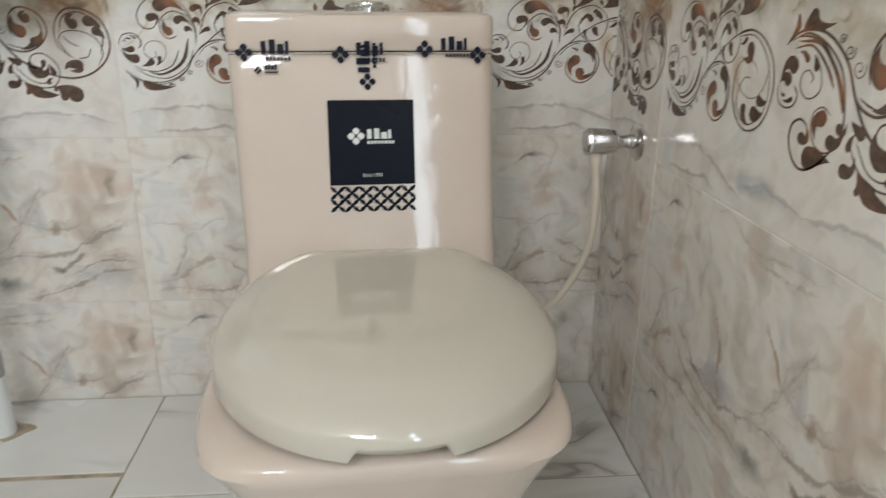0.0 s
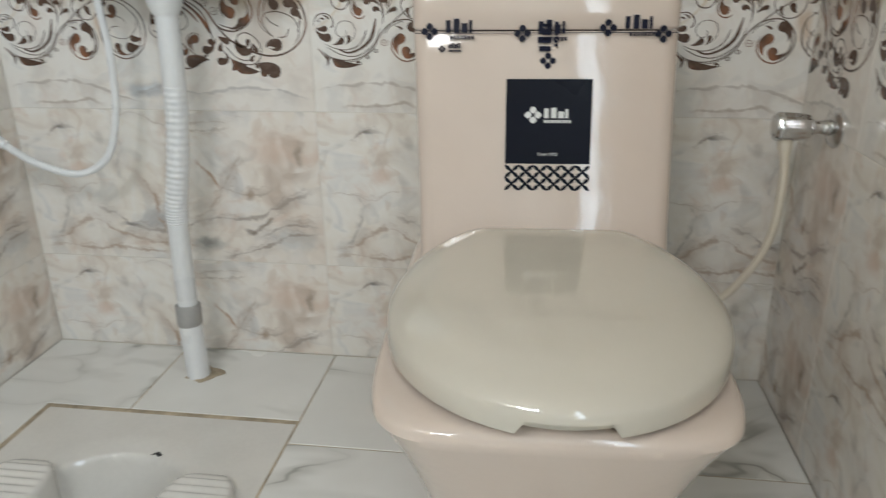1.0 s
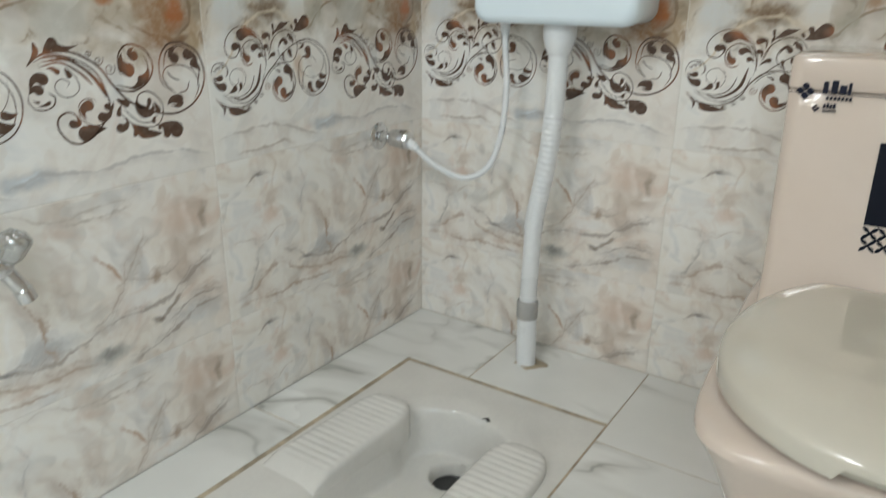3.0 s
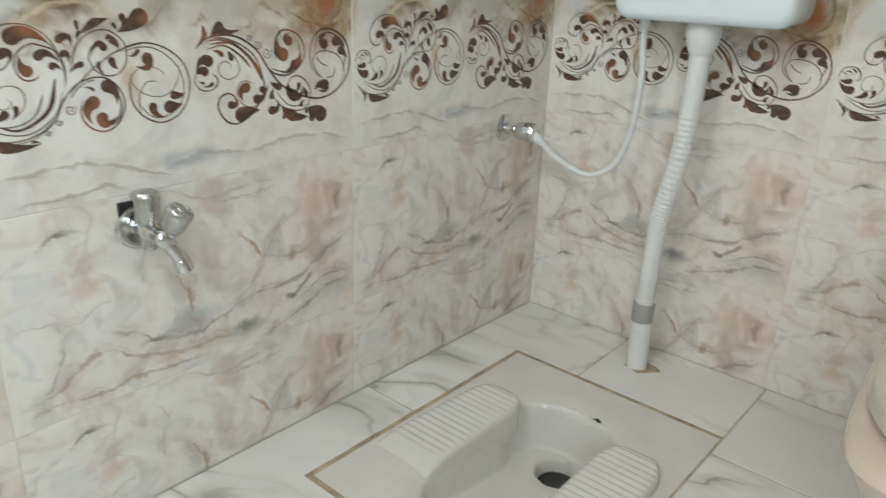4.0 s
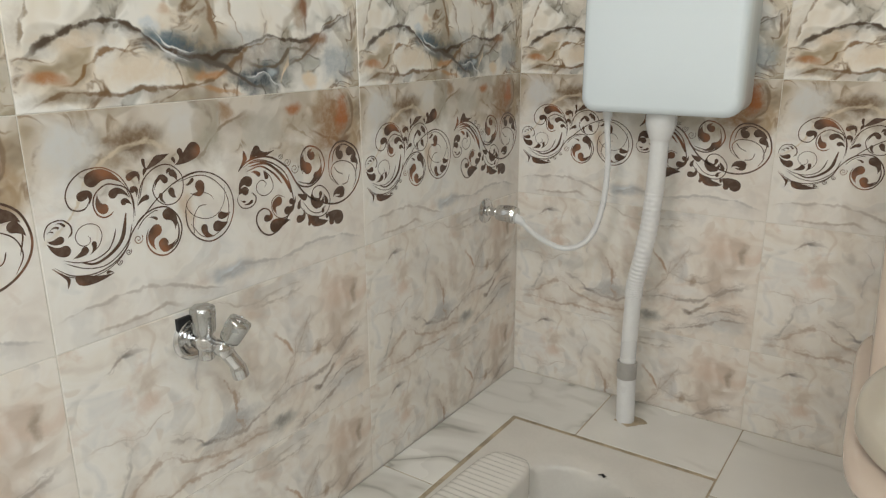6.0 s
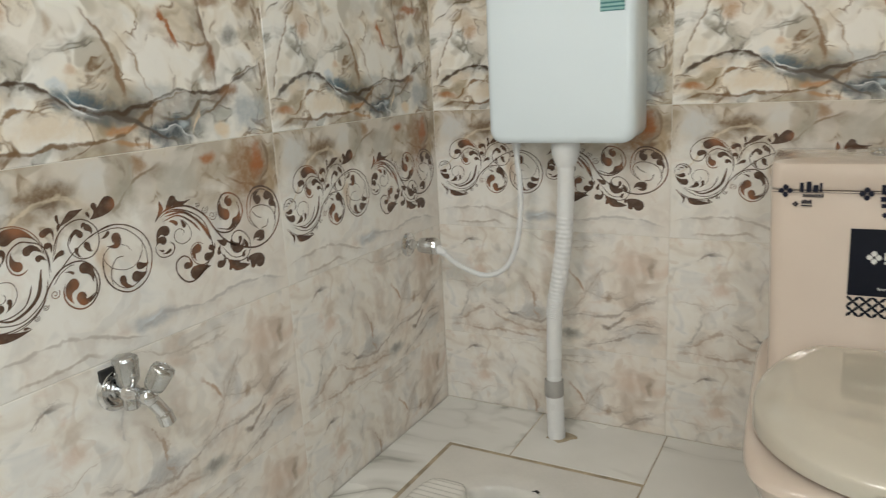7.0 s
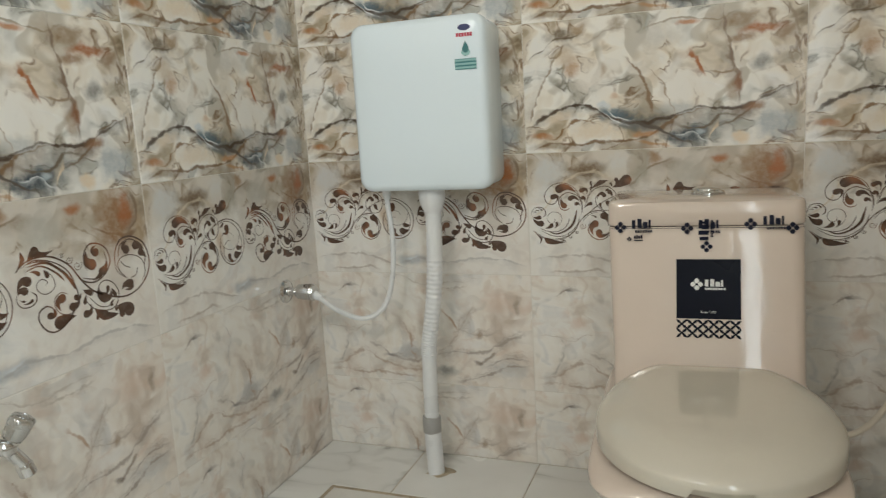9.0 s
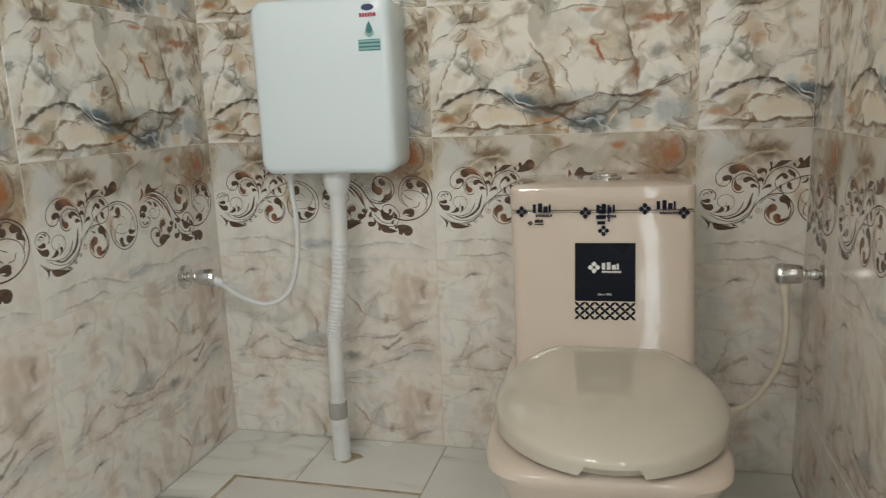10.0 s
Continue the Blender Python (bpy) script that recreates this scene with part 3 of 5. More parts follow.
def rounded(x0, x1, y0, y1, r, z, seg=6):
    ring = []
    for cx, cy, a0 in ((x1 - r, y1 - r, 0), (x0 + r, y1 - r, 90), (x0 + r, y0 + r, 180), (x1 - r, y0 + r, 270)):
        for k in range(seg + 1):
            a = radians(a0 + 90 * k / seg)
            ring.append(Vector((cx + r * math.cos(a), cy + r * math.sin(a), z)))
    return ring


def plate(bm, outline, m, depth=0.0006):
    """A thin flat print: a closed outline in its plane, lying on the surface that m gives."""
    low = [bm.verts.new(m @ Vector((x, y, 0))) for x, y in outline]
    high = [bm.verts.new(m @ Vector((x, y, depth))) for x, y in outline]
    bm.faces.new(high)
    for i in range(len(low)):
        j = (i + 1) % len(low)
        bm.faces.new((low[i], low[j], high[j], high[i]))
    return bm


def rect(x0, x1, y0, y1):
    return [(x0, y0), (x1, y0), (x1, y1), (x0, y1)]


def oval(cx, cy, rx, ry, n=20):
    return [(cx + rx * math.cos(2 * math.pi * k / n), cy + ry * math.sin(2 * math.pi * k / n)) for k in range(n)]


# ---- the room's shell ----
def slab(name, label, category, *size, mat=PLASTER):
    ob = part(name, box(bmesh.new(), *size), mat, smooth=False)
    return tagged(ob, label, category, kind="structure")


ROWS = [-TILE_H + 0.1975, 0.1975, 0.496, 0.7945, 1.093, 1.3915]  # lower edges of the tile courses
wall_back = slab("wall_back", "wall clad in glazed marble-print tiles with scroll border", "wall", -0.12, ROOM_X + 0.12, 0.0008, 0.12, -0.2, ROOM_Z)
wall_left = slab("wall_left", "wall clad in glazed marble-print tiles with scroll border", "wall", -0.12, -0.0008, ROOM_Y - 0.12, 0.0008, -0.2, ROOM_Z)
# opening added for the unseen side lamp, its shape assumed
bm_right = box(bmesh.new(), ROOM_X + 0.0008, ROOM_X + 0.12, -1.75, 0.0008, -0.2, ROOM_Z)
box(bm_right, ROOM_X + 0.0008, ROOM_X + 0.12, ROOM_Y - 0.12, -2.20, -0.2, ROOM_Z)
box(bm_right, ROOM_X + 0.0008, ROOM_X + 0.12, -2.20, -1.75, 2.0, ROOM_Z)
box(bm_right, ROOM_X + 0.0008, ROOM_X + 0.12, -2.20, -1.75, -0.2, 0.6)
wall_right = tagged(part("wall_right", bm_right, PLASTER, smooth=False), "wall clad in glazed marble-print tiles, with an opening added for light", "wall", kind="structure")


def front_wall():
    """The wall behind the camera, with an opening added for the fill lamp."""
    bm = bmesh.new()
    y0, y1 = ROOM_Y - 0.12, ROOM_Y
    box(bm, -0.0008, 0.08, y0, y1, 0, ROOM_Z)
    box(bm, 0.64, ROOM_X + 0.0008, y0, y1, 0, ROOM_Z)
    box(bm, 0.08, 0.64, y0, y1, 0, 1.76)
    box(bm, 0.08, 0.64, y0, y1, 2.18, ROOM_Z)
    return tagged(part("wall_front", bm, PLASTER, smooth=False), "white painted wall with a small opening added for light", "wall", kind="structure")


front_wall()
slab("ceiling", "white painted ceiling", "ceiling", -0.12, ROOM_X + 0.12, ROOM_Y - 0.12, 0.12, ROOM_Z, ROOM_Z + 0.12)
floor = slab("floor", "floor of white marble-print tiles with brown joints", "floor", -0.12, ROOM_X + 0.12, ROOM_Y - 0.12, 0.12, -0.26, -0.20, mat=DIRTY_GROUT)

# ---- the seat-type toilet ----
def toilet():
    root = thing("toilet", pose(0.997, 0, 0, 0, 0, 3.0), "ivory one-piece ceramic toilet with closed lid and maker's stickers", "toilet")

    def egg(half, front, rear, n, z, count=72):
        """A ring round the bowl: half its width, its front and rear, and how square it is."""
        yc, b = (front + rear) / 2, (rear - front) / 2
        out = []
        for k in range(count):
            a = 2 * math.pi * k / count
            c, s = math.cos(a), math.sin(a)
            out.append(Vector((half * math.copysign(abs(c) ** (2 / n), c), yc + b * math.copysign(abs(s) ** (2 / n), s), z)))
        return out

    bm = bmesh.new()
    loft(bm, [egg(0.132, -0.598, -0.06, 3.6, 0.0), egg(0.138, -0.606, -0.05, 3.6, 0.012), egg(0.142, -0.618, -0.05, 3.6, 0.08),
              egg(0.156, -0.643, -0.05, 3.9, 0.16), egg(0.170, -0.664, -0.05, 4.3, 0.22), egg(0.184, -0.681, -0.05, 4.9, 0.27),
              egg(0.194, -0.694, -0.05, 5.6, 0.303), egg(0.1965, -0.698, -0.05, 6.0, 0.313), egg(0.195, -0.6965, -0.05, 6.0, 0.3205),
              egg(0.190, -0.692, -0.052, 6.0, 0.3260), egg(0.182, -0.684, -0.055, 5.6, 0.3290), egg(0.12, -0.62, -0.12, 3.2, 0.330)])
    part("bowl", bm, IVORY, root)

    bm = bmesh.new()
    rings = []
    for z, half, front in ((0.30, 0.172, -0.345), (0.332, 0.172, -0.338), (0.340, 0.1722, -0.329), (0.352, 0.1726, -0.321), (0.372, 0.1732, -0.312),
                           (0.40, 0.1738, -0.302), (0.44, 0.1742, -0.291), (0.52, 0.1742, -0.2735), (0.60, 0.1742, -0.2565), (0.650, 0.1742, -0.246), (0.6535, 0.1725, -0.2445)):
        rings.append(rounded(-half - 0.010 * max(0.0, (z - 0.40) / 0.25), half, front, -0.012, 0.023, z, 8))
    loft(bm, rings)
    tank = part("tank", bm, IVORY, root)

    bm = bmesh.new()
    loft(bm, [rounded(-0.1835, 0.1735, -0.2445, -0.010, 0.022, 0.6555, 8), rounded(-0.1855, 0.1755, -0.2465, -0.008, 0.023, 0.6585, 8),
              rounded(-0.1855, 0.1755, -0.2435, -0.008, 0.023, 0.694, 8), rounded(-0.1835, 0.1735, -0.2405, -0.010, 0.022, 0.7005, 8),
              rounded(-0.1780, 0.168, -0.230, -0.015, 0.020, 0.7035, 8), rounded(-0.10, 0.10, -0.16, -0.06, 0.02, 0.705, 8)])
    part("tank_lid", bm, IVORY, root)

    bm = lathe(bmesh.new(), [(0.033, 0.7040), (0.033, 0.7095), (0.030, 0.7130), (0.0255, 0.7135), (0.0245, 0.7120), (0.0235, 0.7160), (0.0, 0.7185)], pose(0.006, -0.135, 0))
    part("flush_button", bm, CHROME, root, "round chrome push button")

    # lid and seat: egg shaped, square at the hinge
    def outline(scale, z, drop=0.0, count=120):
        ring = []
        for k in range(count):
            a = 2 * math.pi * k / count
            c, s = math.cos(a), math.sin(a)
            n = 1.95 if s < 0 else 2.0
            b = 0.213 if s < 0 else 0.245
            x = 0.193 * math.copysign(abs(c) ** (2 / n), c)
            y = -0.502 + b * math.copysign(abs(s) ** (2 / n), s)
            over = y + 0.312
            if over > 0:  # the hinge end is cut nearly straight
                y = -0.312 + 0.009 * (1 - math.exp(-over / 0.009))
            y = -0.502 + (y + 0.502) * scale
            rise = 0.032 * (y + 0.724) / 0.42
            ring.append(Vector((x * scale + 0.006, y, z + rise * (1 - drop))))
        return ring

    def notch(ring, lift):
        for p in ring:
            if abs(p.x - 0.006) < 0.0425 and p.y < -0.6:
                p.z += lift
        return ring

    bm = bmesh.new()
    loft(bm, [outline(0.93, 0.348, 0.6), notch(outline(0.985, 0.337, 1), 0.015), notch(outline(0.997, 0.337, 1), 0.015), notch(outline(1.0, 0.341, 1), 0.0115), outline(1.0, 0.352, 0.5),
              *[outline(s, 0.3545 + 0.0305 * (1 - s ** 6) ** 0.6 + 0.002 * (1 - s) + 0.0022 * max(0.0, min(1.0, (0.86 - s) / 0.12)), 0.35 * s ** 6) for s in (0.995, 0.985, 0.965, 0.94, 0.90, 0.87, 0.845, 0.82, 0.79, 0.76, 0.73, 0.66, 0.52, 0.36, 0.2, 0.06)]])
    part("seat_lid", bm, LIDPLASTIC, root, "domed cream plastic lid with a finger notch", sharp=55)
    bm = bmesh.new()
    loft(bm, [outline(0.86, 0.3305, 1), outline(0.89, 0.332, 1), outline(0.89, 0.340, 0.8), outline(0.86, 0.345, 0.6)])
    part("seat", bm, LIDPLASTIC, root)
    for x in (-0.07, 0.07):
        bm = bmesh.new()
        tube(bm, [(x - 0.02, -0.318, 0.372), (x + 0.02, -0.318, 0.372)], 0.011, 14)
        part("hinge", bm, LIDPLASTIC, root)

    # stickers on the front of the tank, which leans back as it rises
    lean = math.degrees(math.atan2(0.0275, 0.13))
    front = pose(0.006, -0.2735 - 0.0006, 0.52, 90 - lean, 0, 0)  # x across, y up along the front
    bm = plate(bmesh.new(), rect(-0.061, 0.055, -0.040, 0.074), front)
    square = part("sticker", bm, NAVY, tank, "square dark navy sticker with white print", smooth=False)
    face = front @ pose(0, 0, 0.0007)

    def flower(bm, m, cx, cy, s, turn=45):
        for k in range(4):
            a = radians(turn + 90 * k)
            px, py = cx + math.cos(a) * s * 0.68, cy + math.sin(a) * s * 0.68
            r = [(px + s * 0.44 * (abs(math.cos(t)) ** 0.75 * math.copysign(1, math.cos(t)) * math.cos(a + 0.785) - abs(math.sin(t)) ** 0.75 * math.copysign(1, math.sin(t)) * math.sin(a + 0.785)),
                  py + s * 0.44 * (abs(math.cos(t)) ** 0.75 * math.copysign(1, math.cos(t)) * math.sin(a + 0.785) + abs(math.sin(t)) ** 0.75 * math.copysign(1, math.sin(t)) * math.cos(a + 0.785)))
                 for t in (2 * math.pi * q / 16 for q in range(16))]
            plate(bm, r, m)
        return bm

    part("emblem", flower(bmesh.new(), face, -0.024, 0.026, 0.0098, 0), PALEPRINT, square, smooth=False)
    bm = bmesh.new()
    for k, (w, h) in enumerate(((0.006, 0.013), (0.007, 0.014), (0.008, 0.009), (0.004, 0.012))):
        x = -0.009 + k * 0.0095
        plate(bm, rect(x, x + w, 0.022, 0.022 + h), face)
    for k in range(8):
        plate(bm, rect(-0.009 + k * 0.0047, -0.0055 + k * 0.0047, 0.0155, 0.0195), face)
    part("print", bm, PALEPRINT, square, smooth=False)
    # small line of writing near the sticker's foot
    text = bpy.data.curves.new("writing", "FONT")
    text.body, text.size, text.align_x, text.align_y, text.extrude = "Since 1992", 0.0062, "CENTER", "CENTER", 0.0003
    text.materials.append(PALEPRINT)
    words = new("writing", text)
    words.parent, words.matrix_local = square, front @ pose(-0.003, -0.027, 0.001)
    # lattice band below the square: crossing strokes
    bm = bmesh.new()
    cols, rows, w, x0, y1 = 6, 2, 0.116 / 6, -0.061, -0.042
    for i in range(cols):
        for j in range(rows):
            cx, cy = x0 + (i + 0.5) * w, y1 - (j + 0.5) * 0.0172
            for turn in (42, -42):
                a = radians(turn)
                r = [(cx + p * math.cos(a) - q * math.sin(a), cy + p * math.sin(a) + q * math.cos(a)) for p, q in
                     ((-0.0127, -0.0010), (-0.0075, -0.0028), (-0.002, -0.0016), (0.002, -0.0016), (0.0075, -0.0028), (0.0127, -0.0010), (0.0127, 0.0010), (0.0075, 0.0028), (0.002, 0.0016), (-0.002, 0.0016), (-0.0075, 0.0028), (-0.0127, 0.0010))]
                plate(bm, r, front @ pose(0, 0, 0.0001 * (turn > 0)))
    part("lattice_print", bm, NAVY, tank, smooth=False)
    part("emblem", flower(bmesh.new(), front, -0.006, 0.098, 0.0095, 0), BLUEPRINT, tank, smooth=False)

    # printed tape along the joint of tank and lid
    tape = pose(0.0, -0.2496, 0.650, 90 - lean, 0, 0)
    bm = plate(bmesh.new(), rect(-0.180, 0.170, 0.0012, 0.0021), tape @ pose(0, 0, 0.0005))
    strip = part("tape", bm, BLUEPRINT, tank, "printed packing tape over the lid joint", smooth=False)
    for x, y in ((-0.160, 0.004), (-0.035, 0.001), (0.078, 0.008), (0.150, 0.000)):
        part("emblem", flower(bmesh.new(), tape, x, y, 0.0098, 0), BLUEPRINT, strip, smooth=False)
    for x, y, turn in ((-0.138, 0.002, 0), (-0.014, 0.000, 0), (0.100, 0.006, 0), (0.004, -0.022, 90)):
        bm, m = bmesh.new(), tape @ pose(x, y, 0.0002, 0, 0, turn)
        for k, (w, h) in enumerate(((0.0065, 0.016), (0.0080, 0.018), (0.0085, 0.012), (0.0040, 0.016))):
            plate(bm, rect(k * 0.0105, k * 0.0105 + w, 0.0005, 0.0005 + h), m)
        for k in range(7):
            plate(bm, rect(0.006 + k * 0.0048, 0.0092 + k * 0.0048, -0.0085, -0.0035), m)
        part("print", bm, BLUEPRINT, strip, smooth=False)
    part("emblem", flower(bmesh.new(), tape, -0.143, -0.019, 0.0042, 0), BLUEPRINT, strip, smooth=False)
    bm = bmesh.new()
    for k in range(4):
        plate(bm, rect(-0.134 + k * 0.0042, -0.1308 + k * 0.0042, -0.018, -0.0125 + 0.0015 * (k % 2)), tape)
    plate(bm, rect(-0.134, -0.117, -0.0225, -0.0205), tape)
    part("print", bm, BLUEPRINT, strip, smooth=False)
    return root


toilet()

# ---- the squatting pan ----
PX0, PX1, PY0, PY1 = 0.140, 0.603, -0.832, -0.245
PCX = (PX0 + PX1) / 2


def squat_pan():
    root = thing("squat_toilet", pose(PCX, (PY0 + PY1) / 2, 0), "white glazed squat toilet pan set into the floor", "squat toilet")
    hx, hy = (PX1 - PX0) / 2, (PY1 - PY0) / 2
    nx, ny = 110, 140

    def depth(x, y):
        # half width of the trough, widest towards the drain end
        t = (y + hy) / (2 * hy)
        half = 0.096 + 0.050 * max(0.0, min(1.0, (t - 0.55) / 0.2)) ** 1.5
        cy1, cy0 = hy - 0.104, -hy + 0.06
        r = half
        dy = max(0.0, y - (cy1 - r)) if y > 0 else max(0.0, (cy0 + half) - y)
        d = half - math.hypot(abs(x), dy) if dy else half - abs(x)
        edge = -0.001 - 0.006 * max(0.0, min(1.0, (d + 0.045) / 0.045)) ** 2
        if d <= 0:
            return edge
        s = min(1.0, d / 0.022)
        floor_z = -0.058 - 0.040 * max(0.0, min(1.0, (y + 0.20) / 0.26))
        z = edge + (floor_z - edge) * (s * s * (3 - 2 * s)) ** 0.7
        hole = math.hypot(x, y - 0.114)
        return z - 0.06 * max(0.0, min(1.0, (0.044 - hole) / 0.010)) - 0.006 * max(0.0, min(1.0, (0.065 - hole) / 0.03))

    bm = bmesh.new()
    rows = []
    for j in range(ny + 1):
        y = -hy + 2 * hy * j / ny
        rows.append([bm.verts.new((-hx + 2 * hx * i / nx, y, depth(-hx + 2 * hx * i / nx, y))) for i in range(nx + 1)])
    for j in range(ny):
        for i in range(nx):
            bm.faces.new((rows[j][i], rows[j][i + 1], rows[j + 1][i + 1], rows[j + 1][i]))
    rim = [*rows[0], *[r[-1] for r in rows[1:]], *rows[-1][-2::-1], *[r[0] for r in rows[-2:0:-1]]]
    low = [bm.verts.new((v.co.x, v.co.y, -0.03)) for v in rim]
    for i in range(len(rim)):
        j = (i + 1) % len(rim)
        bm.faces.new((rim[i], low[i], low[j], rim[j]))
    part("basin", bm, PAN, root, sharp=60)
    # near-black disc: the shade of the drain's depth put into the colour
    part("drain", lathe(bmesh.new(), [(0.0, -0.131), (0.038, -0.131), (0.041, -0.128), (0.041, -0.135)], pose(0.0, 0.114, 0)), HOLE, root, "dark drain hole")
    part("chip_mark", plate(bmesh.new(), [(-0.008, 0.0), (0.0, 0.010), (0.010, 0.003), (0.006, -0.003), (-0.001, 0.003)], pose(0.030, 0.186, -0.0042), 0.001), BLACK, root, smooth=False)
    for side in (-1, 1):
        bm = bmesh.new()
        # a slanting rounded pad with cross ridges
        L, W, nr = 0.308, 0.130, 19
        rings = []
        n = nr * 6
        for k in range(n + 1):
            s = k / n
            y = -0.165 + L * s
            end = min(1.0, math.sqrt(max(0.0, 1 - max(0.0, (s - 0.5) / 0.5) ** 5)) + 0.02)
            half = W / 2 * end * (1.0 - 0.1 * s)
            cx = side * (0.157 - 0.010 * s)
            ridge = 0.0018 * math.sin(2 * math.pi * nr * s) * (0.13 < s < 0.94)
            rise = min(1.0, max(0.0, s / 0.14)) ** 0.8
            ring = []
            for a in (-1.0, -0.985, -0.95, -0.88, -0.74, -0.4, 0.0, 0.4, 0.74, 0.88, 0.95, 0.985, 1.0):
                h = -0.05 if abs(a) == 1.0 else (0.014 * (1 - abs(a) ** 22) + ridge * (abs(a) < 0.8)) * min(1.0, end * 1.3) * rise - 0.004 * (1 - rise)
                ring.append(Vector((cx + half * a, y, h)))
            rings.append(ring)
        loft(bm, rings)
        part("footrest", bm, PAN, root, "ridged foot pad", sharp=75)
    return root


squat_pan()


# ---- cistern, its pipe and hose ----
def cistern():
    root = thing("wall_cistern", pose(0.3885, 0, 0.725), "white plastic flushing cistern hung on the tiled wall", "cistern")
    turn = pose(0, 0, 0, 90, 0, 0)  # rings stand upright, their z runs towards the room

    def upright(rings):
        return [[turn @ p for p in r] for r in rings]

    h = 0.386
    bm = bmesh.new()
    loft(bm, upright([rounded(-0.1545, 0.1545, 0.008, h - 0.008, 0.022, 0.002), rounded(-0.1585, 0.1585, 0.004, h - 0.004, 0.026, 0.012), rounded(-0.1615, 0.1615, 0.002, h - 0.002, 0.028, 0.098), rounded(-0.1615, 0.1615, 0.002, h - 0.002, 0.028, 0.104)]))
    part("tank", bm, WHITEPLASTIC, root)
    bm = bmesh.new()
    loft(bm, upright([rounded(-0.1625, 0.1625, 0.001, h - 0.001, 0.029, 0.106), rounded(-0.1655, 0.1655, -0.001, h + 0.001, 0.031, 0.109), rounded(-0.1655, 0.1655, -0.001, h + 0.001, 0.031, 0.130),
                      rounded(-0.1635, 0.1635, 0.001, h - 0.001, 0.030, 0.1385), rounded(-0.1575, 0.1575, 0.007, h - 0.007, 0.026, 0.1455), rounded(-0.1485, 0.1485, 0.016, h - 0.016, 0.020, 0.149), rounded(-0.08, 0.08, 0.09, h - 0.09, 0.02, 0.1512)]))
    cover = part("cover", bm, WHITEPLASTIC, root, "smooth rounded front cover")
    m = pose(0.010, -0.1508, 0.006, 90, 0, 0)
    for outline_, mat, name in ((oval(0.1105, 0.350, 0.0145, 0.0068), DARKBLUE, "emblem"), (rect(0.0915, 0.1290, 0.3305, 0.3385), RED, "print")):
        bm = bmesh.new()
        if name == "print":
            for k in range(6):
                plate(bm, rect(0.0915 + k * 0.0064, 0.0965 + k * 0.0064, 0.3305, 0.3385), m)
        else:
            plate(bm, outline_, m)
        part(name, bm, mat, cover, smooth=False)
    drop = [(0.112 + 0.0115 * math.sin(t) * math.sin(t / 2) ** 1.3, 0.305 + 0.0165 * math.cos(t)) for t in (2 * math.pi * k / 28 for k in range(28))]
    part("emblem", plate(bmesh.new(), drop, m), TEAL, cover, smooth=False)
    ring = [(0.1125 + 0.0105 * math.cos(a), 0.2985 + 0.0095 * math.sin(a)) for a in (math.pi * k / 14 + math.pi for k in range(15))]
    ring += [(0.1125 + 0.0060 * math.cos(a), 0.3005 + 0.0050 * math.sin(a)) for a in (2 * math.pi - math.pi * k / 14 for k in range(15))]
    part("emblem", plate(bmesh.new(), ring, m @ pose(0, 0, 0.0006)), PALETEAL, cover, smooth=False)
    part("sticker", plate(bmesh.new(), rect(0.086, 0.136, 0.2600, 0.2835), m), TEAL, cover, smooth=False)
    bm = bmesh.new()
    for k in range(3):
        plate(bm, rect(0.086, 0.136, 0.2622 + k * 0.0078, 0.2665 + k * 0.0078), m @ pose(0, 0, 0.0006))
    part("print", bm, PALETEAL, cover, smooth=False)
    return root


cistern()


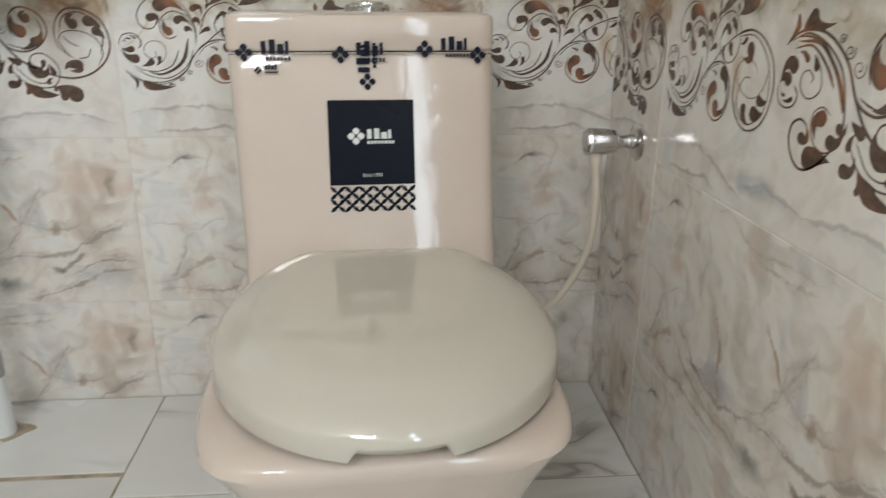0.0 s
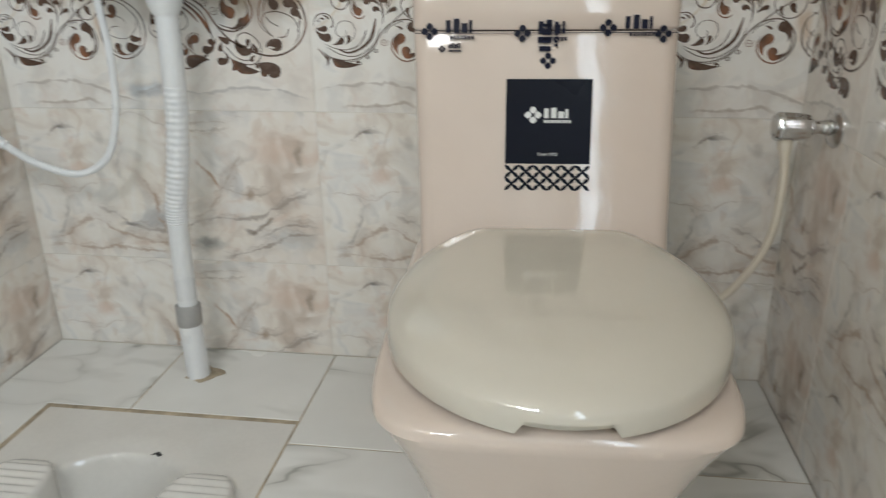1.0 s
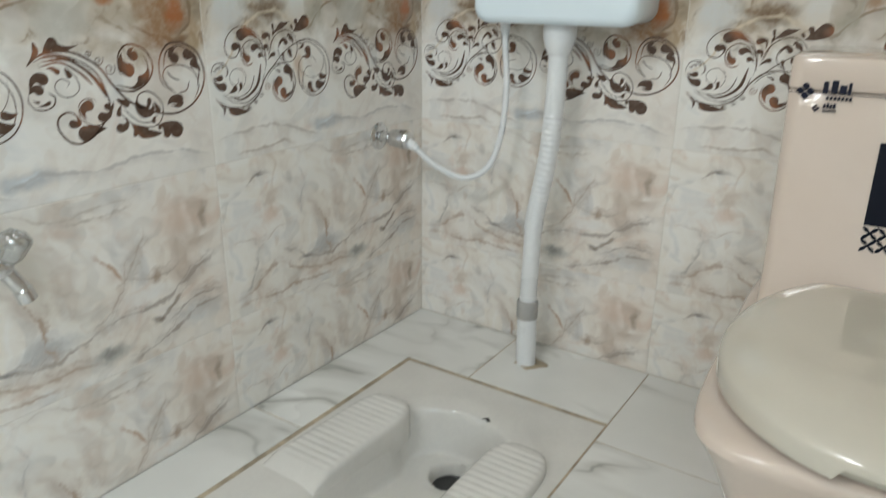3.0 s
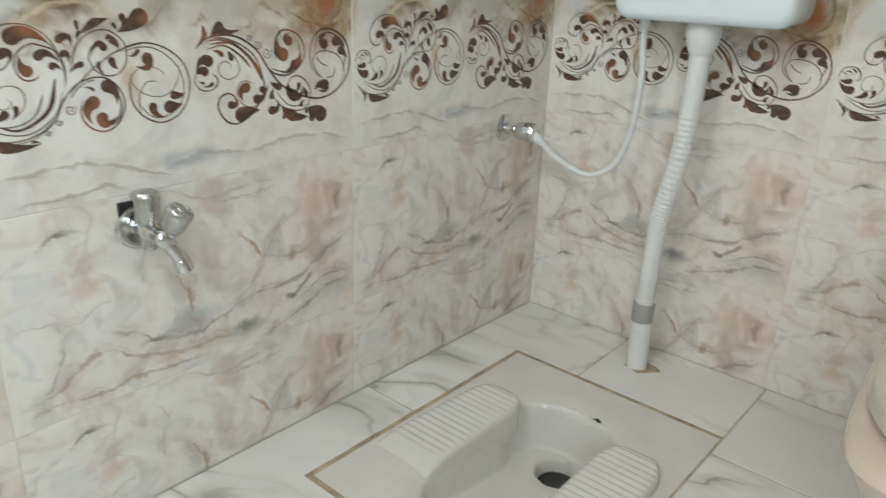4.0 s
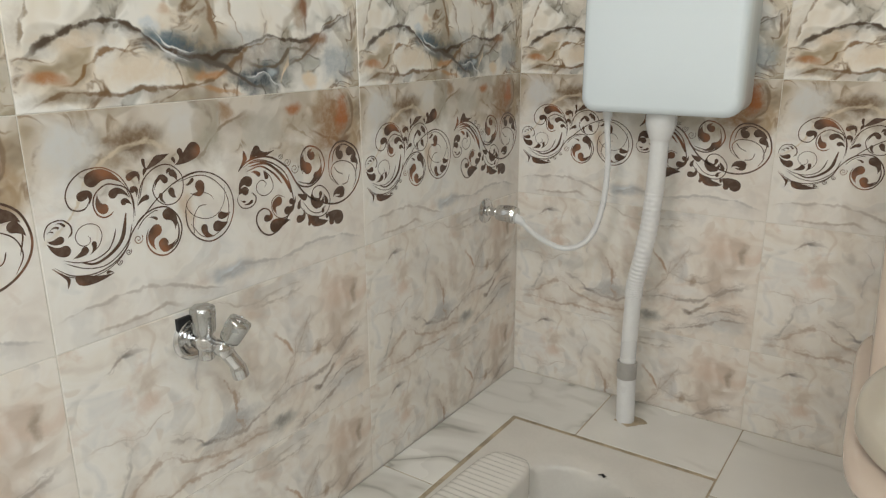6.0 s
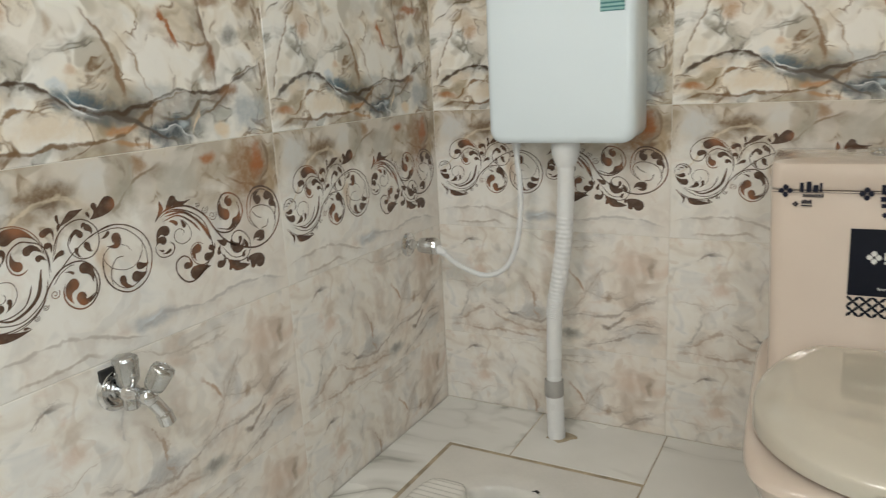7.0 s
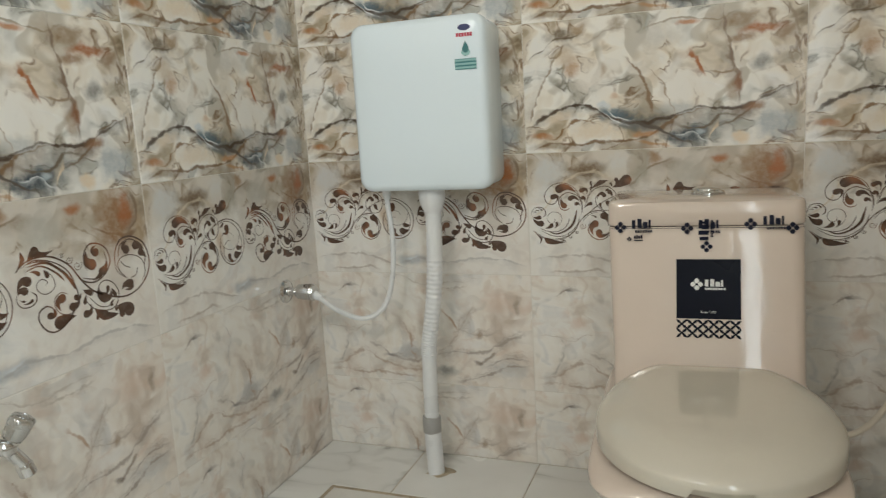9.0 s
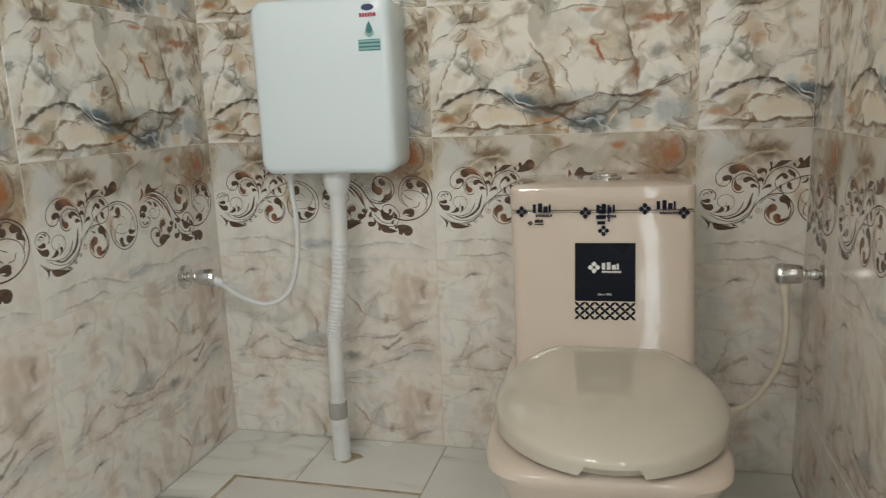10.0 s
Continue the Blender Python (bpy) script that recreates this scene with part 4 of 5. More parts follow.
def flush_pipe():
    root = thing("flush_pipe", pose(0.36, -0.105, 0), "white plastic flush pipe with ribbed middle standing in floor", "pipe")
    o = Vector((0.36, -0.105, 0))
    lathe_at = Vector((0.385, -0.085, 0)) - o
    bm = lathe(bmesh.new(), [(0.031, 0.724), (0.0325, 0.712), (0.0315, 0.698), (0.027, 0.682), (0.0245, 0.676), (0.0215, 0.668)], Matrix.Translation(lathe_at))
    part("outlet", bm, PIPEPLASTIC, root)
    top = smooth_line([Vector(p) - o for p in ((0.385, -0.085, 0.69), (0.3845, -0.085, 0.62), (0.382, -0.085, 0.55))], 8)
    part("upper_pipe", tube(bmesh.new(), top, 0.0195, 20), PIPEPLASTIC, root)
    mid = smooth_line([Vector(p) - o for p in ((0.382, -0.085, 0.552), (0.377, -0.086, 0.48), (0.366, -0.088, 0.40), (0.356, -0.090, 0.34), (0.354, -0.091, 0.305))], 40)
    part("ribbed_pipe", tube(bmesh.new(), mid, lambda s: 0.0195 + 0.0008 * math.sin(2 * math.pi * 26 * s), 20), PIPEPLASTIC, root, "ribbed flexible section", sharp=80)
    low = [Vector((0.354, -0.091, 0.308)) - o, Vector((0.3535, -0.095, 0.2)) - o, Vector((0.354, -0.0985, 0.13)) - o]
    part("lower_pipe", tube(bmesh.new(), low, 0.0185, 20), PIPEPLASTIC, root)
    bm = tube(bmesh.new(), [Vector(p) - o for p in ((0.3535, -0.0975, 0.147), (0.3535, -0.0976, 0.1455), (0.354, -0.099, 0.108), (0.354, -0.099, 0.1065))], lambda s: 0.0232 if 0.1 < s < 0.9 else 0.0222, 20)
    part("collar", bm, GREYPLASTIC, root, "grey rubber collar")
    bm = tube(bmesh.new(), [Vector(p) - o for p in ((0.354, -0.0985, 0.12), (0.3575, -0.103, 0.06), (0.362, -0.108, -0.008))], 0.0215, 20)
    part("foot", bm, PIPEPLASTIC, root)
    ragged = [((0.034 + 0.007 * math.sin(3 * a + 1) + 0.004 * math.sin(7 * a)) * math.cos(a) + 0.008, (0.030 + 0.006 * math.sin(4 * a)) * math.sin(a) + 0.002) for a in (2 * math.pi * k / 32 for k in range(32))]
    part("mortar", plate(bmesh.new(), ragged, pose(0, 0, 0.0004), 0.0012), DIRTY_GROUT, root, "brown stained mortar round the pipe's foot", smooth=False)
    return root


flush_pipe()


def angle_valve(name, m, label):
    """A chrome stop valve; local z stands out from the wall, local y points up."""
    root = thing(name, m, label, "valve", "stop valves on the walls")
    part("flange", lathe(bmesh.new(), [(0.030, 0.0), (0.030, 0.002), (0.026, 0.0065), (0.014, 0.0095), (0.012, 0.0095)], seg=28), CHROME, root)
    part("neck", lathe(bmesh.new(), [(0.0110, 0.006), (0.0125, 0.012), (0.0105, 0.018), (0.0095, 0.026), (0.0115, 0.034), (0.0145, 0.041)], seg=24), CHROME, root)
    bm = bmesh.new()
    rings = []
    for z, r in ((0.035, 0.0150), (0.039, 0.0178), (0.054, 0.0198), (0.075, 0.0212), (0.082, 0.0207), (0.086, 0.0178), (0.087, 0.008)):
        rings.append([Vector(((r + 0.0007 * math.cos(8 * a)) * math.cos(a), (r + 0.0007 * math.cos(8 * a)) * math.sin(a), z)) for a in (2 * math.pi * k / 48 for k in range(48))])
    loft(bm, rings)
    part("knob", bm, CHROME, root)
    return root


left_m = Matrix.Translation((0.0, -0.165, 0.478)) @ Matrix(((0, 0, 1, 0), (-1, 0, 0, 0), (0, 1, 0, 0), (0, 0, 0, 1)))
right_m = Matrix.Translation((ROOM_X, -0.150, 0.512)) @ Matrix(((0, 0, -1, 0), (1, 0, 0, 0), (0, 1, 0, 0), (0, 0, 0, 1)))
angle_valve("stop_valve", left_m, "small chrome stop valve on the tiled wall, feeding the cistern")
angle_valve("stop_valve", right_m, "chrome stop valve on the tiled wall beside the toilet")


def hose(name, points, radius, mat, label):
    pts = [Vector(p) for p in points]
    root = thing(name, Matrix.Translation(pts[0]), label, "hose")
    line = smooth_line([p - pts[0] for p in pts], 12)
    part("tube", tube(bmesh.new(), line, radius, 12), mat, root)
    for a, b in ((line[0], line[2]), (line[-1], line[-3])):
        d = (b - a).normalized()
        part("nut", tube(bmesh.new(), [a, a + d * 0.018, a + d * 0.0185, a + d * 0.026], lambda s: 0.0105 if s < 0.5 else 0.0085, 12), mat, root)
    return root


hose("inlet_hose", [(0.080, -0.165, 0.474), (0.098, -0.160, 0.462), (0.130, -0.135, 0.425), (0.185, -0.105, 0.398), (0.236, -0.088, 0.425), (0.262, -0.080, 0.50), (0.270, -0.080, 0.60), (0.264, -0.080, 0.68), (0.262, -0.080, 0.726)],
     0.0066, PIPEPLASTIC, "white plastic hose from stop valve up to the cistern")
hose("supply_hose", [(1.362, -0.150, 0.496), (1.369, -0.148, 0.42), (1.366, -0.140, 0.335), (1.338, -0.122, 0.255), (1.295, -0.105, 0.20), (1.215, -0.10, 0.175), (1.165, -0.10, 0.175)],
     0.0066, HOSE, "cream plastic hose from stop valve to the toilet")


# ---- the double tap on the long wall ----
def hexagon(bm, m, profile):
    """A six-sided knob: flat facets with eased corners, its radius and height from the profile."""
    def ring(r, z):
        out = []
        for k in range(6):
            for turn in (-3.5, 3.5):
                a = radians(60 * k + turn)
                out.append(m @ Vector((r * 1.06 * math.cos(a), r * 1.06 * math.sin(a), z)))
        return out

    loft(bm, [ring(r, z) for r, z in profile])
    return bm


def bib_tap():
    root = thing("wall_tap", pose(0.0, -1.014, 0.450), "chrome two-way bib tap with hexagonal handles on the tiled wall", "tap")
    out = pose(0, 0, 0, 0, 90, 0)  # local z out of the wall
    part("flange", lathe(bmesh.new(), [(0.033, 0.0), (0.033, 0.003), (0.030, 0.0065), (0.024, 0.0075), (0.018, 0.0045), (0.013, 0.0045), (0.012, 0.009)], out), CHROME, root)
    part("body", lathe(bmesh.new(), [(0.0105, 0.003), (0.0105, 0.014), (0.0135, 0.018), (0.0145, 0.030), (0.0130, 0.040), (0.0105, 0.045), (0.0105, 0.060), (0.0130, 0.063), (0.0130, 0.078), (0.009, 0.082), (0.0, 0.083)], out), CHROME, root)
    up = pose(0.031, 0, 0)
    part("stem", lathe(bmesh.new(), [(0.0100, -0.026), (0.0118, -0.024), (0.0118, 0.009), (0.0090, 0.014), (0.0090, 0.018)], up, 24), CHROME, root)
    part("handle", hexagon(bmesh.new(), up, [(0.0100, 0.010), (0.0140, 0.014), (0.0158, 0.021), (0.0174, 0.049), (0.0170, 0.054), (0.0148, 0.0565), (0.006, 0.0575)]), SATIN, root)
    tilt = pose(0.072, 0.004, 0.002, 0, 24, 0) @ pose(0, 0, 0, -20, 0, 0)
    part("stem", lathe(bmesh.new(), [(0.0095, -0.008), (0.0095, 0.010), (0.0085, 0.016)], tilt, 24), CHROME, root)
    part("handle", hexagon(bmesh.new(), tilt, [(0.0100, 0.008), (0.0142, 0.011), (0.0160, 0.017), (0.0180, 0.038), (0.0176, 0.043), (0.0152, 0.0458), (0.007, 0.0470)]), SATIN, root)
    part("cap_mark", lathe(bmesh.new(), [(0.0095, 0.0468), (0.0098, 0.0478), (0.0086, 0.0478), (0.0083, 0.0468)], tilt, 24), CHROME, root)
    spout = smooth_line([(0.070, 0.002, -0.003), (0.073, 0.010, -0.018), (0.076, 0.017, -0.032), (0.077, 0.022, -0.050)], 8)
    part("spout", tube(bmesh.new(), spout, lambda s: 0.0105 if s < 0.68 else 0.0122, 20), CHROME, root)
    part("screw", lathe(bmesh.new(), [(0.003, 0.0), (0.0033, 0.003), (0.0015, 0.004)], pose(0.0415, 0.0, 0.006, 0, 90, 0), 12), BLACK, root)
    part("wall_plug", box(bmesh.new(), 0.0005, 0.006, -0.026, -0.002, 0.014, 0.038, 0.001), BLACK, root, "black plastic piece behind the flange", smooth=False)
    return root


bib_tap()


# ---- tiles, the last and most numerous pieces ----
JOINT = 0.0010
TILE_MESHES = {}


def tile_mesh(u0, u1, v0, v1, mat):
    """A glazed tile cut to a stretch of its full print; x across, y up, z out of the wall."""
    key = (round(u0, 4), round(u1, 4), round(v0, 4), round(v1, 4), mat.name)
    if key not in TILE_MESHES:
        g, c, t = JOINT / 2, 0.0009, 0.008
        a, b, d, e = u0 + g, u1 - g, v0 + g, v1 - g
        rings = [[(a, d, -t), (b, d, -t), (b, e, -t), (a, e, -t)], [(a, d, -c), (b, d, -c), (b, e, -c), (a, e, -c)],
                 [(a + c, d + c, 0.0), (b - c, d + c, 0.0), (b - c, e - c, 0.0), (a + c, e - c, 0.0)]]
        bm = bmesh.new()
        loft(bm, [[Vector(p) for p in r] for r in rings], cap0=False)
        TILE_MESHES[key] = finish("tile", bm, mat, smooth=False)
    return TILE_MESHES[key]


def tile(m, u0, u1, v0, v1, mat, parent):
    ob = new("tile", tile_mesh(u0, u1, v0, v1, mat))
    ob.matrix_world = m
    ob.parent = parent
    return ob


SIDES = {
    "back": (wall_back, lambda s, z: Matrix.Translation((s, 0, z)) @ pose(0, 0, 0, 90, 0, 0), 0.0, ROOM_X, 0.0),
    "left": (wall_left, lambda s, z: Matrix.Translation((0, s, z)) @ pose(0, 0, 0, 90, 0, 90), ROOM_Y, 0.0, -4 * TILE_W - 0.012),
    "right": (wall_right, lambda s, z: Matrix.Translation((ROOM_X, -s, z)) @ pose(0, 0, 0, 90, 0, -90), 0.0, 1.75, ROOM_X - 3 * TILE_W),
}
BORDER_TILES = []
for side, (wall, place, s0, s1, first) in SIDES.items():
    for row, z in enumerate(ROWS):
        mat = LOWER if row < 2 else BORDER if row == 2 else UPPER
        s = first
        while s < s1 - 0.02:
            u0, u1 = max(0.0, s0 - s), min(TILE_W, s1 - s)
            if side == "left" and abs(s1 - s - u1) < 0.02:
                u1 = s1 - s
            if u1 - u0 > 0.004:
                v0 = max(0.0, -z)
                ob = tile(place(s, z), u0, u1, v0, TILE_H, mat, wall)
                if row == 2:
                    BORDER_TILES.append((ob, u0, u1))
            s += TILE_W


class Pen:
    """Draws the printed scrollwork of a border tile, in millimetres from its lower left corner."""

    def __init__(self):
        self.bm, self.count = bmesh.new(), 0

    def level(self):
        self.count += 1
        return 0.00025 + 0.00005 * (self.count % 8)

    def ribbon(self, line, widths):
        z, sides = self.level(), []
        for i, p in enumerate(line):
            d = (line[min(i + 1, len(line) - 1)] - line[max(i - 1, 0)]).normalized()
            n = Vector((-d.y, d.x, 0)) * widths(i / (len(line) - 1)) / 2000
            q = p / 1000 + Vector((0, 0, z))
            sides.append((self.bm.verts.new(q + n), self.bm.verts.new(q - n)))
        for (a, b), (c, d) in zip(sides, sides[1:]):
            self.bm.faces.new((a, b, d, c))

    def stroke(self, w0, w1, *points):
        swell = max(w0, w1)
        self.ribbon(smooth_line([Vector((x, y, 0)) for x, y in points], 9), lambda s: (w0 + (w1 - w0) * s) * min(1.0, 0.25 + s * 9, 0.25 + (1 - s) * (4 if swell > 3 else 9)))

    def leaf(self, x, y, r, mx, my, tx, ty):
        """A drop: a round head at (x, y) whose body bends past (mx, my) and runs out to its tail."""
        a, m, b = Vector((x, y, 0)), Vector((mx, my, 0)), Vector((tx, ty, 0))
        c = 2 * m - (a + b) / 2
        d = (a - c).normalized()
        body = [(1 - t) ** 2 * a + 2 * t * (1 - t) * c + t * t * b for t in (k / 16 for k in range(17))]
        cap = [a + d * r * math.cos(math.pi / 2 * k / 8) for k in range(8)]
        sizes = [2 * r * math.sin(math.pi / 2 * k / 8) for k in range(8)] + [2 * r * max(0.03, 1 - (k / 16) ** 1.35) for k in range(17)]
        line = [*cap, *body]
        self.ribbon(line, lambda s: max(0.1, sizes[round(s * (len(line) - 1))]))

    def curl(self, x, y, r):
        self.ribbon([Vector((x + r * (1 - t * 0.85) * math.cos(0.6 - t * 9.5), y + r * (1 - t * 0.85) * math.sin(0.6 - t * 9.5), 0)) for t in (k / 30 for k in range(31))], lambda s: 1.2)


def scrollwork():
    pen = Pen()
    pen.stroke(1.4, 2.1, (128, 147), (130, 169), (126, 191), (115, 211), (98, 223), (82, 226), (64, 223), (48, 211), (41, 196), (44, 182), (53, 176), (64, 177), (71, 186))
    pen.stroke(1.3, 1.1, (127, 180), (121, 197), (110, 209), (99, 218))
    pen.leaf(61, 193, 6.3, 72, 193, 69, 180)
    pen.stroke(1.7, 2.2, (131, 154), (131, 174), (127, 188), (119, 196), (109, 200), (97, 203), (85, 198), (77, 189), (75, 177), (79, 166), (87, 161), (95, 162), (101, 166))
    pen.leaf(77, 212, 9.9, 97, 215, 118, 201)
    pen.leaf(103, 189, 6.0, 114, 191, 126, 180)
    pen.leaf(117, 176, 4.5, 122, 176, 128, 170)
    pen.leaf(88, 172, 7.0, 82, 179, 82, 192)
    pen.leaf(129, 207, 5.0, 141, 209, 142, 195)
    pen.leaf(132, 190, 4.5, 137, 188, 136, 179)
    pen.leaf(151, 176, 3.9, 143, 173, 136, 166)
    pen.stroke(1.2, 2.5, (8, 148), (9, 157), (15, 166), (26, 169), (35, 167), (42, 159), (42, 150), (37, 145))
    pen.leaf(34, 161, 1.7, 29, 165, 23, 165)
    pen.leaf(26, 160, 1.6, 21, 161, 16, 158)
    pen.leaf(19, 156, 0.9, 15, 157, 12, 155)
    pen.leaf(27, 144, 4.9, 18, 143, 11, 146)
    pen.leaf(31, 129, 7.3, 20, 132, 10, 143)
    pen.stroke(1.1, 1.1, (62, 117), (75, 126), (81, 139), (77, 152), (65, 157), (53, 154), (46, 144), (49, 134), (56, 130), (63, 132), (65, 138), (62, 142))
    pen.leaf(69, 130, 3.5, 68, 123, 62, 117)
    pen.leaf(56, 124, 5.2, 50, 120, 39, 117)
    pen.stroke(1.1, 2.2, (27, 118), (44, 111), (65, 109), (85, 116), (95, 128), (101, 143))
    pen.stroke(2.0, 6.8, (48, 110), (68, 104), (92, 113), (109, 130), (118, 161))
    pen.stroke(1.3, 1.7, (28, 114), (53, 101), (79, 98), (101, 108), (117, 124), (125, 145))
    pen.stroke(1.7, 1.7, (15, 111), (35, 96), (63, 91), (90, 97), (111, 112), (126, 136), (144, 152), (167, 171), (195, 188), (222, 196), (245, 198))
    pen.stroke(1.3, 1.1, (11, 112), (28, 97), (52, 89), (78, 90), (102, 102), (120, 121))
    pen.leaf(30, 92, 2.5, 29, 86, 27, 80)
    pen.leaf(30, 92, 2.3, 22, 101, 12, 110)
    pen.leaf(49, 86, 7.1, 68, 83, 91, 85)
    pen.leaf(46, 87, 6.7, 41, 91, 38, 93)
    pen.leaf(82, 88, 2.1, 86, 88, 91, 85)
    pen.curl(131, 122, 7.4)
    pen.curl(115, 108, 4.6)
    pen.curl(100, 97, 4.3)
    pen.stroke(2.1, 2.3, (124, 132), (135, 146), (149, 155), (166, 159), (182, 156), (196, 142), (201, 123), (194, 104), (182, 93), (168, 90), (154, 96), (145, 108), (144, 121), (148, 132))
    pen.stroke(1.6, 3.4, (192, 142), (196, 124), (192, 107), (180, 96))
    pen.stroke(1.4, 1.2, (132, 135), (143, 147), (159, 155), (166, 155))
    pen.leaf(180, 147, 8.1, 190, 138, 190, 123)
    pen.leaf(162, 144, 2.1, 157, 147, 150, 148)
    pen.leaf(160, 128, 8.5, 151, 117, 156, 101)
    pen.leaf(169, 107, 7.9, 175, 99, 190, 108)
    pen.stroke(1.8, 1.6, (136, 168), (145, 194), (159, 209), (177, 216), (193, 214), (207, 202), (211, 188), (207, 171), (196, 161), (181, 160), (169, 167), (163, 177), (162, 186), (168, 197), (175, 201))
    pen.stroke(1.3, 1.1, (140, 175), (150, 200), (164, 213))
    pen.leaf(182, 195, 4.9, 173, 199, 164, 184)
    pen.leaf(190, 178, 5.0, 193, 171, 198, 168)
    pen.leaf(173, 175, 3.2, 174, 168, 180, 162)
    pen.leaf(194, 203, 5.1, 199, 198, 200, 191)
    pen.leaf(190, 208, 2.9, 187, 206, 186, 202)
    pen.leaf(174, 225, 5.6, 182, 227, 193, 230)
    pen.leaf(172, 224, 5.3, 163, 218, 152, 211)
    pen.leaf(152, 226, 2.7, 153, 218, 157, 213)
    pen.leaf(153, 213, 2.8, 151, 209, 150, 205)
    pen.leaf(233, 230, 11.7, 217, 220, 201, 213)
    pen.leaf(210, 231, 4.6, 211, 223, 205, 216)
    pen.leaf(198, 222, 2.7, 200, 218, 200, 215)
    pen.stroke(1.9, 2.2, (195, 187), (217, 196), (238, 198), (263, 191), (286, 173), (296, 147), (291, 119), (274, 99), (249, 92), (226, 102), (212, 121), (210, 143), (214, 160))
    pen.stroke(1.5, 1.5, (203, 189), (235, 193), (258, 186), (280, 165), (287, 139), (279, 113), (254, 99), (233, 104), (217, 125))
    pen.stroke(1.1, 1.0, (282, 173), (280, 150), (267, 132), (247, 127), (225, 135), (213, 151), (220, 163), (237, 168), (254, 162), (261, 153))
    pen.stroke(1.3, 1.3, (221, 108), (222, 131), (233, 147), (247, 148))
    pen.leaf(238, 178, 7.9, 236, 167, 221, 169)
    pen.leaf(226, 188, 2.9, 219, 183, 213, 183)
    pen.leaf(271, 127, 5.8, 280, 126, 289, 129)
    pen.leaf(263, 112, 8.5, 273, 112, 283, 115)
    pen.leaf(239, 114, 6.0, 243, 104, 257, 98)
    pen.leaf(349, 215, 7.5, 361, 207, 386, 211)
    pen.leaf(347, 213, 7.0, 340, 208, 334, 203)
    pen.leaf(325, 205, 4.2, 324, 213, 323, 218)
    pen.leaf(325, 205, 3.8, 318, 195, 309, 187)
    pen.stroke(3.3, 3.0, (310, 187), (329, 200), (356, 204), (383, 198), (411, 179), (430, 151), (451, 127), (482, 109), (523, 98), (558, 105), (584, 126), (594, 155), (584, 188), (557, 205), (532, 205), (516, 190), (510, 169), (513, 147), (531, 131))
    pen.stroke(2.1, 3.1, (320, 192), (345, 200), (377, 192), (405, 172), (417, 144), (420, 119), (406, 98), (388, 82), (367, 75), (350, 82), (339, 100), (342, 115), (356, 121), (368, 114), (370, 102))
    pen.stroke(2.3, 7.5, (330, 192), (366, 192), (393, 174), (409, 154), (417, 136))
    pen.stroke(1.6, 4.4, (326, 185), (355, 189), (382, 173), (398, 155))
    pen.stroke(1.6, 3.5, (328, 196), (350, 197), (374, 190), (398, 169))
    pen.leaf(328, 169, 8.2, 316, 169, 308, 154)
    pen.leaf(321, 155, 6.7, 313, 156, 307, 150)
    pen.stroke(1.3, 2.5, (306, 151), (305, 140), (313, 130), (327, 128), (338, 133), (341, 143), (333, 151))
    pen.leaf(332, 137, 2.7, 324, 134, 315, 135)
    pen.leaf(318, 139, 1.9, 314, 140, 310, 143)
    pen.stroke(1.5, 1.3, (363, 182), (375, 167), (378, 152), (368, 143), (355, 142), (344, 151), (345, 162), (355, 167), (364, 161), (360, 155))
    pen.leaf(350, 177, 3.7, 342, 182, 335, 182)
    pen.leaf(366, 171, 4.3, 363, 177, 360, 182)
    pen.stroke(1.4, 1.9, (402, 131), (387, 137), (374, 130), (373, 115), (382, 102), (398, 97), (413, 103), (421, 113))
    pen.leaf(388, 127, 7.7, 378, 120, 383, 106)
    pen.leaf(406, 108, 7.1, 417, 110, 423, 119)
    pen.leaf(416, 122, 5.0, 423, 120, 426, 129)
    pen.leaf(377, 88, 11.3, 393, 91, 411, 91)
    pen.leaf(360, 104, 5.8, 370, 106, 364, 120)
    pen.leaf(447, 123, 5.8, 438, 127, 431, 132)
    pen.leaf(433, 109, 4.2, 435, 116, 439, 122)
    pen.leaf(432, 88, 6.7, 443, 91, 444, 104)
    pen.stroke(1.9, 2.1, (431, 117), (447, 96), (468, 85), (491, 83), (505, 93), (509, 112), (500, 128), (485, 137), (470, 134), (465, 123), (468, 112))
    pen.stroke(1.6, 1.7, (442, 116), (462, 95), (483, 90), (498, 99))
    pen.leaf(476, 107, 9.5, 466, 116, 466, 129)
    pen.leaf(477, 105, 7.1, 489, 107, 492, 119)
    pen.leaf(500, 107, 4.7, 497, 114, 493, 121)
    pen.leaf(486, 123, 4.1, 484, 116, 479, 112)
    pen.leaf(490, 91, 3.6, 491, 95, 495, 99)
    pen.leaf(471, 76, 9.5, 459, 84, 451, 94)
    pen.leaf(475, 73, 7.1, 491, 71, 503, 71)
    pen.leaf(455, 75, 3.6, 455, 80, 453, 87)
    pen.leaf(511, 68, 6.5, 508, 76, 500, 84)
    pen.leaf(529, 72, 12.8, 517, 80, 500, 85)
    pen.leaf(499, 79, 3.1, 498, 83, 495, 86)
    pen.stroke(2.7, 2.9, (427, 154), (442, 143), (464, 140), (487, 151), (499, 171), (493, 193), (477, 205), (458, 207), (445, 195), (442, 177), (446, 163))
    pen.stroke(1.8, 2.1, (435, 152), (449, 147), (467, 145), (481, 155), (491, 172), (487, 191))
    pen.leaf(469, 191, 7.7, 464, 197, 472, 203)
    pen.leaf(458, 171, 10.1, 448, 181, 450, 197)
    pen.leaf(478, 155, 7.4, 488, 162, 491, 176)
    pen.leaf(478, 154, 5.3, 467, 146, 454, 144)
    pen.stroke(2.3, 2.1, (518, 169), (526, 193), (550, 201), (572, 189), (584, 164), (578, 137))
    pen.stroke(1.8, 1.7, (535, 129), (522, 142), (515, 158), (526, 171), (552, 171), (574, 159), (581, 137), (570, 116))
